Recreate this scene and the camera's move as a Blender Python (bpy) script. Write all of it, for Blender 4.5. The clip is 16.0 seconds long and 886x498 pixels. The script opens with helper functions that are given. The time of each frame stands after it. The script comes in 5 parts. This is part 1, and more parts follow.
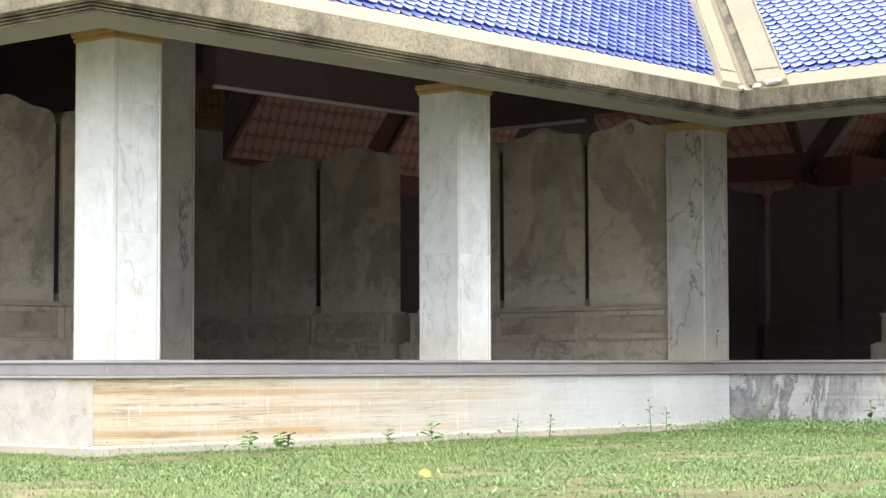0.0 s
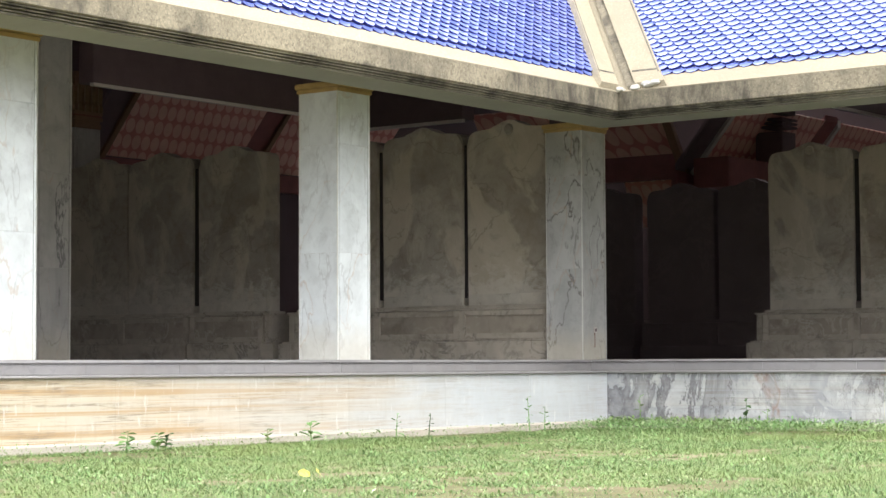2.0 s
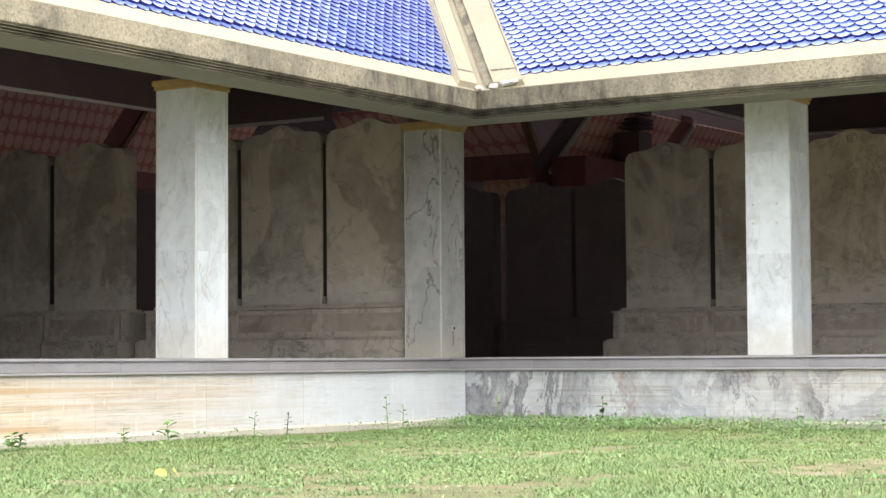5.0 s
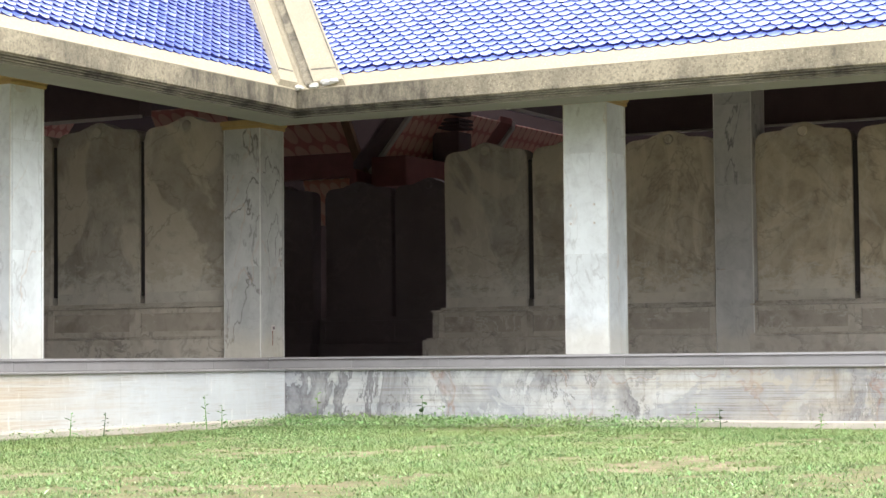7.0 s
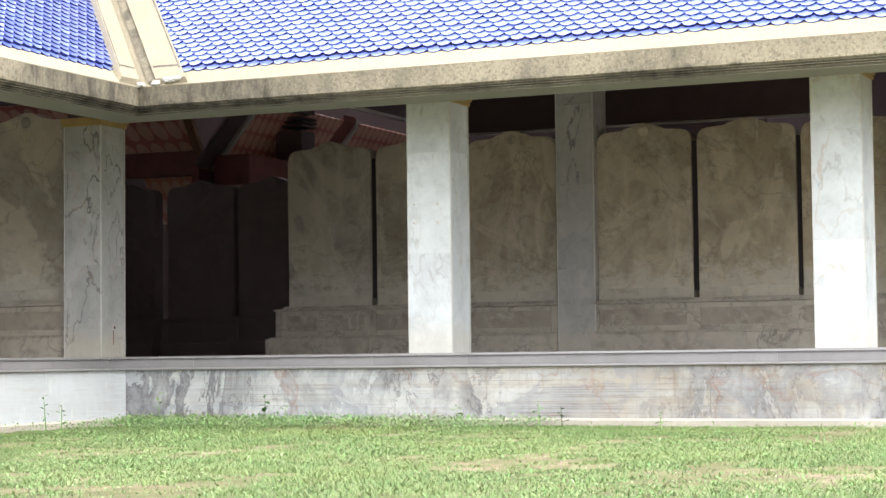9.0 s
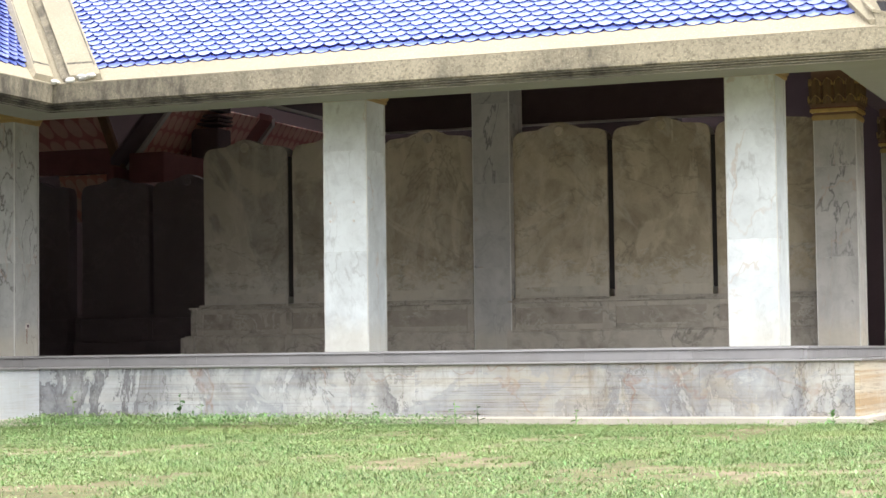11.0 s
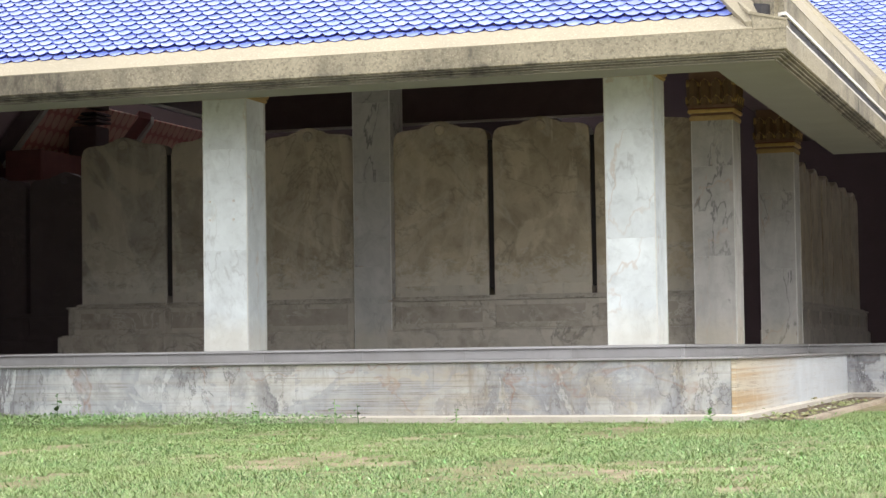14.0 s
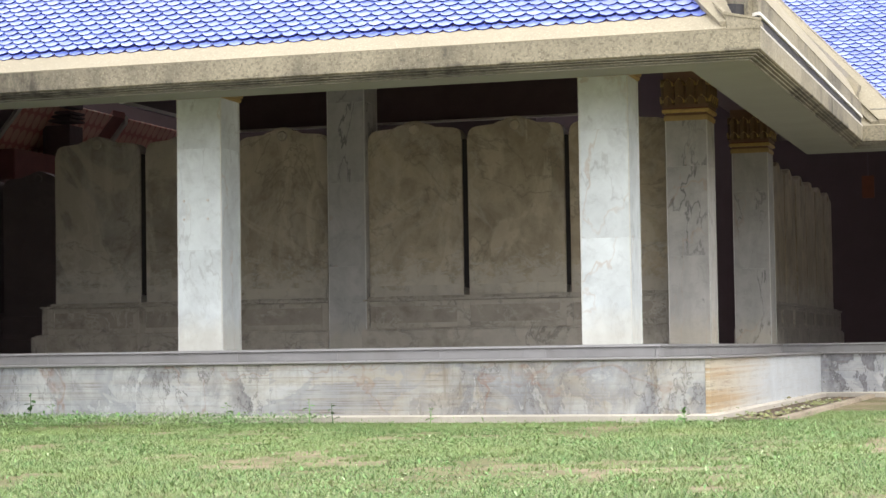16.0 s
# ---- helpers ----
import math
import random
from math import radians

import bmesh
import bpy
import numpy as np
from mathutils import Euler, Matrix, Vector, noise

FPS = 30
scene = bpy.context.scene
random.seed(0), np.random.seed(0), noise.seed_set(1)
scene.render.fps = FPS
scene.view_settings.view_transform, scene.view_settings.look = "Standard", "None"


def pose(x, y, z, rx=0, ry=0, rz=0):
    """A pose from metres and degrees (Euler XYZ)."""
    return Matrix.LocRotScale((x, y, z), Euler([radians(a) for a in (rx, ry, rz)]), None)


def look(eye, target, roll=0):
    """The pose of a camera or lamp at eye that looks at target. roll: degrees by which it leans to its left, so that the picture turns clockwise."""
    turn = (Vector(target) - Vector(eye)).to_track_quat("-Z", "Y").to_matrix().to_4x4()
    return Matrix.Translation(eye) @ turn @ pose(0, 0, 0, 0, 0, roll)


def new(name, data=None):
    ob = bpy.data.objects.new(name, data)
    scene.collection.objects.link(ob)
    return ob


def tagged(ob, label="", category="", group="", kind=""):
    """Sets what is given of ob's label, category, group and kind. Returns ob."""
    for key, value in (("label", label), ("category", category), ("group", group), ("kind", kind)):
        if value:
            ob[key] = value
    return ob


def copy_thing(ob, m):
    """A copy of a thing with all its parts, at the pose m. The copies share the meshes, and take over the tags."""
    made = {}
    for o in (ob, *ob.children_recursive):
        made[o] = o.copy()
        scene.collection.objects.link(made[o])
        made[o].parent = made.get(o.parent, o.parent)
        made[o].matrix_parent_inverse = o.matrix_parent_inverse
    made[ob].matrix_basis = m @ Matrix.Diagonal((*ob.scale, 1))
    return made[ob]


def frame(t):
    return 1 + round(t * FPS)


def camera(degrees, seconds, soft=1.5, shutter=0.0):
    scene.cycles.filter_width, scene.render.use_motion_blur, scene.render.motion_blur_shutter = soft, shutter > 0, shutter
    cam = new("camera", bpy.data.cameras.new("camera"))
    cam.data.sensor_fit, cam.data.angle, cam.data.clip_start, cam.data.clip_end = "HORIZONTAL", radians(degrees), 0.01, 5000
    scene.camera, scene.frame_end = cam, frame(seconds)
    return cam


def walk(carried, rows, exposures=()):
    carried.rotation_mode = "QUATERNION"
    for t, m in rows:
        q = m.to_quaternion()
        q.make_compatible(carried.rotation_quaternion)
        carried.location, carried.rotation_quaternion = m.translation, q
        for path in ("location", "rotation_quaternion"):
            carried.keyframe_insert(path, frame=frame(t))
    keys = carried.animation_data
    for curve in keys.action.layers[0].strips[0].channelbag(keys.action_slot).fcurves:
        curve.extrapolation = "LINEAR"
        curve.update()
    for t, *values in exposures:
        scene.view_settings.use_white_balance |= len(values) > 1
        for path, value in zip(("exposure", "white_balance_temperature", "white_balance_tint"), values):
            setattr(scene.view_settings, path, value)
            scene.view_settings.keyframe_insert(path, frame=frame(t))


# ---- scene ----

# ---- camera: one spot, a pan to the right ----
cam = camera(24.84, 16.0, soft=1.5)
EYE = 0.55
TURNS = [
    (0.0, 93.325, 0.136, 40.804),
    (0.5, 93.321, 0.128, 40.236),
    (1.0, 93.340, 0.152, 39.675),
    (1.5, 93.325, 0.176, 38.265),
    (2.0, 93.302, 0.248, 37.376),
    (2.5, 93.284, 0.266, 37.031),
    (3.0, 93.274, 0.276, 36.816),
    (5.5, 93.214, 0.392, 31.958),
    (6.0, 93.202, 0.433, 30.536),
    (6.5, 93.205, 0.481, 29.405),
    (7.0, 93.181, 0.509, 28.229),
    (7.5, 93.145, 0.550, 26.869),
    (8.0, 93.098, 0.606, 25.266),
    (8.5, 93.101, 0.642, 24.376),
    (11.0, 93.041, 0.712, 21.389),
    (11.5, 93.011, 0.752, 20.546),
    (12.0, 92.994, 0.785, 19.640),
    (12.5, 92.980, 0.802, 18.909),
    (13.0, 92.959, 0.828, 18.345),
    (13.5, 92.967, 0.830, 18.156),
    (14.0, 92.969, 0.822, 17.984),
    (14.5, 92.967, 0.822, 17.933),
    (15.0, 92.956, 0.836, 17.833),
    (15.5, 92.955, 0.849, 17.423),
    (16.0, 92.947, 0.829, 17.259),
]
walk(cam, [(t, pose(0, 0, EYE, a, b, c)) for t, a, b, c in TURNS], [(0.0, 1.02), (3.0, 1.07), (5.5, 1.09), (7.0, 1.12), (8.5, 1.17), (11.0, 1.06), (12.0, 0.95), (13.0, 0.845), (16.0, 0.775)])

# ---- world and sun: a bright overcast sky ----
world = bpy.data.worlds.new("world")
scene.world = world
world.use_nodes = True
wn, wl = world.node_tree.nodes, world.node_tree.links
wn.clear()
sky = wn.new("ShaderNodeTexSky")
sky.sky_type, sky.sun_disc = "NISHITA", False
sky.sun_elevation, sky.sun_rotation = radians(53), radians(117)
sky.air_density, sky.dust_density = 1.0, 4.0
veil = wn.new("ShaderNodeMix")
veil.data_type = "RGBA"
veil.inputs[0].default_value = 0.8
veil.inputs[7].default_value = (20.8, 20.6, 20.7, 1)
bg = wn.new("ShaderNodeBackground")
bg.inputs[1].default_value = 0.12
out = wn.new("ShaderNodeOutputWorld")
geo = wn.new("ShaderNodeTexCoord")
axes = wn.new("ShaderNodeSeparateXYZ")
rise = wn.new("ShaderNodeMapRange")
rise.interpolation_type = "SMOOTHSTEP"
rise.inputs["From Min"].default_value, rise.inputs["From Max"].default_value = -0.05, 0.36
rise.inputs["To Min"].default_value, rise.inputs["To Max"].default_value = 0.24, 0.86
tone = wn.new("ShaderNodeMix")
tone.data_type, tone.blend_type = "RGBA", "MULTIPLY"
tone.inputs[0].default_value = 1.0
wl.new(geo.outputs["Generated"], axes.inputs[0])
wl.new(axes.outputs["Z"], rise.inputs["Value"])
wl.new(sky.outputs[0], veil.inputs[6])
wl.new(veil.outputs[2], tone.inputs[6])
wl.new(rise.outputs[0], tone.inputs[7])
wl.new(tone.outputs[2], bg.inputs[0])
wl.new(bg.outputs[0], out.inputs[0])
sun = new("sun", bpy.data.lights.new("sun", "SUN"))
sun.data.energy, sun.data.angle, sun.data.color = 0.92, radians(40), (1.0, 0.95, 0.86)
sun.matrix_world = look((8, -4, 12), (0, 0, 0))


# ---- materials ----
def material(name, rough=0.6, metal=0.0):
    m = bpy.data.materials.new(name)
    m.use_nodes = True
    n = m.node_tree.nodes
    b = n["Principled BSDF"]
    b.inputs["Roughness"].default_value, b.inputs["Metallic"].default_value = rough, metal
    return m, n, m.node_tree.links, b


def ramp(n, stops):
    r = n.new("ShaderNodeValToRGB")
    e = r.color_ramp.elements
    while len(e) > 1:
        e.remove(e[-1])
    e[0].position, e[0].color = stops[0][0], (*stops[0][1], 1)
    for p, c in stops[1:]:
        q = e.new(p)
        q.color = (*c, 1)
    return r


def coords(n, l, scale=(1, 1, 1), island=0.0, turned=(0, 0, 0)):
    """World position, stretched; each object is shifted by its own chance number."""
    g = n.new("ShaderNodeNewGeometry")
    mp = n.new("ShaderNodeMapping")
    mp.inputs["Scale"].default_value = scale
    mp.inputs["Rotation"].default_value = turned
    l.new(g.outputs["Position"], mp.inputs["Vector"])
    if island:
        o = n.new("ShaderNodeObjectInfo")
        mul = n.new("ShaderNodeMath")
        mul.operation = "MULTIPLY"
        mul.inputs[1].default_value = island
        l.new(o.outputs["Random"], mul.inputs[0])
        l.new(mul.outputs[0], mp.inputs["Location"])
    return mp.outputs[0]


def noise_tex(n, l, vec, scale, detail=6.0, rough=0.6, distort=0.0):
    t = n.new("ShaderNodeTexNoise")
    t.inputs["Scale"].default_value, t.inputs["Detail"].default_value = scale, detail
    t.inputs["Roughness"].default_value, t.inputs["Distortion"].default_value = rough, distort
    l.new(vec, t.inputs["Vector"])
    return t.outputs["Fac"]


def mix(n, l, fac, a, b, kind="MIX"):
    m = n.new("ShaderNodeMix")
    m.data_type, m.blend_type = "RGBA", kind
    for slot, v in ((0, fac), (6, a), (7, b)):
        if isinstance(v, (int, float)):
            m.inputs[slot].default_value = v
        elif isinstance(v, tuple):
            m.inputs[slot].default_value = (*v, 1)
        else:
            l.new(v, m.inputs[slot])
    return m.outputs[2]


def bump(n, l, b, height, strength=0.3, distance=0.01):
    k = n.new("ShaderNodeBump")
    k.inputs["Strength"].default_value, k.inputs["Distance"].default_value = strength, distance
    l.new(height, k.inputs["Height"])
    l.new(k.outputs[0], b.inputs["Normal"])


def marble(name, base, vein, dirt, dirt_amount, rough=0.4, veins=0.6, shift=40.0, scale=1.0):
    """Polished stone: cloudy ground, thin dark veins, brown blotches."""
    m, n, l, b = material(name, rough)
    v = coords(n, l, (scale, scale, scale), shift)
    cloud = noise_tex(n, l, v, 1.6, 8, 0.62, 0.6)
    c = mix(n, l, ramp_fac(n, l, cloud, 0.3, 0.72), base, tuple(x * 0.74 for x in base))
    w = noise_tex(n, l, v, 1.1, 12, 0.68, 0.5)
    line = ramp(n, [(0.0, (0, 0, 0)), (0.475, (0, 0, 0)), (0.5, (1, 1, 1)), (0.525, (0, 0, 0)), (1.0, (0, 0, 0))])
    l.new(w, line.inputs[0])
    gate = ramp_fac(n, l, noise_tex(n, l, v, 0.9, 3), 0.42, 0.62)
    f = n.new("ShaderNodeMath")
    f.operation = "MULTIPLY"
    l.new(line.outputs[0], f.inputs[0])
    l.new(gate, f.inputs[1])
    f2 = n.new("ShaderNodeMath")
    f2.operation = "MULTIPLY"
    f2.inputs[1].default_value = veins
    l.new(f.outputs[0], f2.inputs[0])
    c = mix(n, l, f2.outputs[0], c, vein)
    spots = ramp_fac(n, l, noise_tex(n, l, v, 2.3, 7, 0.65, 0.4), 0.5, 0.75)
    f3 = n.new("ShaderNodeMath")
    f3.operation = "MULTIPLY"
    f3.inputs[1].default_value = dirt_amount
    l.new(spots, f3.inputs[0])
    c = mix(n, l, f3.outputs[0], c, dirt)
    l.new(c, b.inputs["Base Color"])
    fine = noise_tex(n, l, v, 60, 4)
    bump(n, l, b, fine, 0.15, 0.002)
    return m


def ramp_fac(n, l, fac, lo, hi):
    r = n.new("ShaderNodeMapRange")
    r.inputs["From Min"].default_value, r.inputs["From Max"].default_value = lo, hi
    l.new(fac, r.inputs["Value"])
    return r.outputs[0]


def plain(name, col, rough=0.7, var=0.25, scale=6.0, metal=0.0, bumps=0.2):
    m, n, l, b = material(name, rough, metal)
    v = coords(n, l, (1, 1, 1), 20.0)
    c = mix(n, l, ramp_fac(n, l, noise_tex(n, l, v, scale, 7), 0.3, 0.7), col, tuple(x * (1 - var) for x in col))
    c = mix(n, l, ramp_fac(n, l, noise_tex(n, l, v, scale * 9, 4), 0.4, 0.8), c, tuple(x * (1 - var * 0.7) for x in col))
    l.new(c, b.inputs["Base Color"])
    bump(n, l, b, noise_tex(n, l, v, scale * 14, 4), bumps, 0.004)
    return m



def times(n, l, a, b):
    f = n.new("ShaderNodeMath")
    f.operation = "MULTIPLY"
    l.new(a, f.inputs[0])
    if isinstance(b, float):
        f.inputs[1].default_value = b
    else:
        l.new(b, f.inputs[1])
    return f.outputs[0]


def contour(n, l, fac, at, half):
    """A thin line where fac passes a value."""
    r = ramp(n, [(0.0, (0, 0, 0)), (at - half, (0, 0, 0)), (at, (1, 1, 1)), (at + half, (0, 0, 0))])
    l.new(fac, r.inputs[0])
    return r.outputs[0]


def distance_to(n, l, v, place):
    d = n.new("ShaderNodeVectorMath")
    d.operation = "DISTANCE"
    d.inputs[1].default_value = place
    l.new(v, d.inputs[0])
    return d.outputs["Value"]


def banded(name, base, ochre, amount, rough=0.45):
    """Pale marble with level ochre and brown water lines, strongest near the outer corners."""
    m, n, l, b = material(name, rough)
    v2 = coords(n, l, (1, 1, 1), 9.0)
    w = coords(n, l)
    near = n.new("ShaderNodeMath")
    near.operation = "MINIMUM"
    l.new(ramp_fac(n, l, distance_to(n, l, w, (XA + 0.84, YA - 0.84, 0.2)), 0.0, 8.6), near.inputs[0])
    l.new(ramp_fac(n, l, distance_to(n, l, w, (XC + 0.84, YB - 0.84, 0.2)), 0.0, 5.5), near.inputs[1])
    spread = n.new("ShaderNodeMath")
    spread.operation = "MULTIPLY_ADD"
    spread.inputs[1].default_value = 0.5
    l.new(noise_tex(n, l, coords(n, l, (0.5, 0.5, 2.2)), 1.3, 6, 0.65, 0.4), spread.inputs[0])
    l.new(near.outputs[0], spread.inputs[2])
    stain = ramp_fac(n, l, spread.outputs[0], 0.92, 0.36)
    c = mix(n, l, ramp_fac(n, l, noise_tex(n, l, v2, 2.0, 8, 0.62, 0.5), 0.3, 0.7), base, tuple(x * 0.84 for x in base))
    c = mix(n, l, times(n, l, stain, 0.7), c, (0.55, 0.46, 0.31))
    lines = noise_tex(n, l, coords(n, l, (0.07, 0.07, 9.0)), 1.7, 7, 0.66, 0.25)
    c = mix(n, l, times(n, l, times(n, l, ramp_fac(n, l, lines, 0.46, 0.57), stain), amount), c, ochre)
    drip = noise_tex(n, l, coords(n, l, (13, 13, 1.9)), 1.6, 7)
    run = n.new("ShaderNodeMath")
    run.operation = "MULTIPLY_ADD"
    run.inputs[1].default_value, run.inputs[2].default_value = 0.7, 0.3
    l.new(stain, run.inputs[0])
    grey = noise_tex(n, l, coords(n, l, (0.22, 0.22, 9.0)), 1.5, 7, 0.66, 0.35)
    broken = ramp_fac(n, l, noise_tex(n, l, coords(n, l, (1.6, 1.6, 5)), 1.4, 7, 0.7), 0.40, 0.62)
    c = mix(n, l, times(n, l, times(n, l, contour(n, l, grey, 0.55, 0.035), broken), run.outputs[0]), c, (0.20, 0.165, 0.125))
    c = mix(n, l, times(n, l, times(n, l, contour(n, l, grey, 0.45, 0.03), broken), run.outputs[0]), c, (0.31, 0.24, 0.17))
    c = mix(n, l, times(n, l, ramp_fac(n, l, drip, 0.52, 0.78), times(n, l, run.outputs[0], 0.5)), c, (0.36, 0.29, 0.20))
    pale = noise_tex(n, l, coords(n, l, (15, 15, 4.0), 3.0), 1.4, 5)
    c = mix(n, l, times(n, l, ramp_fac(n, l, pale, 0.60, 0.72), 0.6), c, (0.66, 0.67, 0.66))
    l.new(c, b.inputs["Base Color"])
    bump(n, l, b, noise_tex(n, l, v2, 45, 4), 0.15, 0.002)
    return m


def patchy(name, pale, grey, vein, rust, rough=0.45):
    """Grey marble with torn dark patches, level brown lines and thin rust veins."""
    m, n, l, b = material(name, rough)
    v = coords(n, l, (1, 1, 1), 0.05)
    cloud = ramp_fac(n, l, noise_tex(n, l, v, 0.7, 9, 0.6, 0.6), 0.40, 0.62)
    c = mix(n, l, cloud, pale, grey)
    c = mix(n, l, ramp_fac(n, l, noise_tex(n, l, v, 4.0, 8, 0.68, 0.6), 0.45, 0.8), c, tuple(x * 0.72 for x in grey))
    bands = noise_tex(n, l, coords(n, l, (0.25, 0.25, 9.0), 0.03), 1.6, 6, 0.62)
    warm = ramp_fac(n, l, noise_tex(n, l, v, 0.4, 4), 0.40, 0.58)
    c = mix(n, l, times(n, l, times(n, l, ramp_fac(n, l, bands, 0.45, 0.62), warm), 0.45), c, (0.46, 0.42, 0.35))
    soak = ramp_fac(n, l, distance_to(n, l, coords(n, l), (XC - 0.6, YB - 0.84, 0.2)), 4.2, 1.0)
    seep = ramp_fac(n, l, noise_tex(n, l, coords(n, l, (1, 1, 2.5)), 1.4, 8, 0.68, 0.5), 0.36, 0.66)
    c = mix(n, l, times(n, l, times(n, l, seep, soak), 0.8), c, (0.33, 0.28, 0.205))
    torn = ramp(n, [(0.0, (0, 0, 0)), (0.40, (0, 0, 0)), (0.50, (0.7, 0.7, 0.7)), (0.528, (1, 1, 1)), (0.536, (0, 0, 0)), (1.0, (0, 0, 0))])
    l.new(noise_tex(n, l, coords(n, l, (1, 1, 0.55), 0.03), 1.25, 13, 0.68, 0.5), torn.inputs[0])
    gate = ramp_fac(n, l, noise_tex(n, l, v, 0.55, 4), 0.36, 0.54)
    slick = ramp(n, [(0.0, (0, 0, 0)), (0.49, (0, 0, 0)), (0.505, (1, 1, 1)), (0.60, (0.25, 0.25, 0.25)), (1.0, (0, 0, 0))])
    l.new(noise_tex(n, l, coords(n, l, (0.8, 0.8, 1.1), 0.05, (0.0, 0.35, 0.0)), 1.5, 11, 0.62, 0.7), slick.inputs[0])
    c = mix(n, l, times(n, l, slick.outputs[0], 0.55), c, (0.25, 0.265, 0.30))
    c = mix(n, l, times(n, l, times(n, l, torn.outputs[0], gate), 0.9), c, vein)
    thin = noise_tex(n, l, coords(n, l, (0.12, 0.12, 13.0), 0.02), 1.5, 5, 0.6, 0.1)
    broken = ramp_fac(n, l, noise_tex(n, l, coords(n, l, (2, 2, 4)), 1.2, 6, 0.7), 0.40, 0.62)
    c = mix(n, l, times(n, l, times(n, l, contour(n, l, thin, 0.51, 0.035), times(n, l, broken, warm)), 0.9), c, (0.16, 0.125, 0.10))
    crack = noise_tex(n, l, coords(n, l, (1.4, 1.4, 0.7), 0.04, (0.0, 0.5, 0.0)), 1.6, 12, 0.66, 0.3)
    c = mix(n, l, times(n, l, times(n, l, contour(n, l, crack, 0.49, 0.010), gate), 0.95), c, (0.085, 0.08, 0.08))
    runs = noise_tex(n, l, coords(n, l, (9, 9, 1.1)), 1.5, 8, 0.7)
    c = mix(n, l, times(n, l, times(n, l, ramp_fac(n, l, runs, 0.54, 0.68), soak), 0.6), c, (0.19, 0.155, 0.105))
    swirl = noise_tex(n, l, coords(n, l, (1, 1, 0.9), 0.06), 0.55, 5, 0.5, 0.8)
    c = mix(n, l, times(n, l, times(n, l, contour(n, l, swirl, 0.47, 0.004), broken), 0.9), c, rust)
    l.new(c, b.inputs["Base Color"])
    bump(n, l, b, noise_tex(n, l, v, 45, 4), 0.15, 0.002)
    return m


def weathered(name, base, stain, amount, lo=0.5, wetness=0.25, growth=0.0, grain=0.62):
    """Painted concrete with grit and black mould running down."""
    m, n, l, b = material(name, 0.9)
    v = coords(n, l)
    c = mix(n, l, ramp_fac(n, l, noise_tex(n, l, v, 1.3, 7), 0.3, 0.7), base, tuple(x * 0.82 for x in base))
    c = mix(n, l, ramp_fac(n, l, noise_tex(n, l, v, 42, 3), 0.45, 0.70), c, tuple(x * grain for x in base))
    c = mix(n, l, times(n, l, ramp_fac(n, l, noise_tex(n, l, v, 65, 3), 0.56, 0.70), 0.6), c, tuple(min(0.8, x * 1.6) for x in base))
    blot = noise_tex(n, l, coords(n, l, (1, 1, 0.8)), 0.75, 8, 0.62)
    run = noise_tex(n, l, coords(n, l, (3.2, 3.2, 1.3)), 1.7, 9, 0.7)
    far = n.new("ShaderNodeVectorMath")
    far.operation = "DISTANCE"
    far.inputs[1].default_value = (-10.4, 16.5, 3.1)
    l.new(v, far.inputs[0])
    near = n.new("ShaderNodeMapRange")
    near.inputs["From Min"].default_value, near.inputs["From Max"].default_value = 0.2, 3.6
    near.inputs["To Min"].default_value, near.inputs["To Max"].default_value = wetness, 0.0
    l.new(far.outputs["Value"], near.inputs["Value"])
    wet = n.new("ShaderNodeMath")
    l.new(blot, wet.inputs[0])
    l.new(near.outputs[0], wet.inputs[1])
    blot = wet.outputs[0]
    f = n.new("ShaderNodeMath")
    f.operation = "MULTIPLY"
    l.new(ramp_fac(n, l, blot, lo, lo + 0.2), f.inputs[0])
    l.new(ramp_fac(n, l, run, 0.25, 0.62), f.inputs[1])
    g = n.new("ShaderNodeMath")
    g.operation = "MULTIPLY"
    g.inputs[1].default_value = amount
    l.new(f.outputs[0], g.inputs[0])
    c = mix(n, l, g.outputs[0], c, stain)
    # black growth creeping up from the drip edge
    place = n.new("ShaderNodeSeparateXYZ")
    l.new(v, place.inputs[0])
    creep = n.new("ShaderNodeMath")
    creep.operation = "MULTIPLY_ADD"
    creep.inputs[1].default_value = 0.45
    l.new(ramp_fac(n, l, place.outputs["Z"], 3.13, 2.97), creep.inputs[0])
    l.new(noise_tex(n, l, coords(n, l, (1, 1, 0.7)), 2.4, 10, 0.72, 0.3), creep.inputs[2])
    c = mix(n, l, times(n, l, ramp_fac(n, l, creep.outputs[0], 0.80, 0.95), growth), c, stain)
    l.new(c, b.inputs["Base Color"])
    bump(n, l, b, noise_tex(n, l, v, 70, 5, 0.7), 0.5, 0.006)
    return m


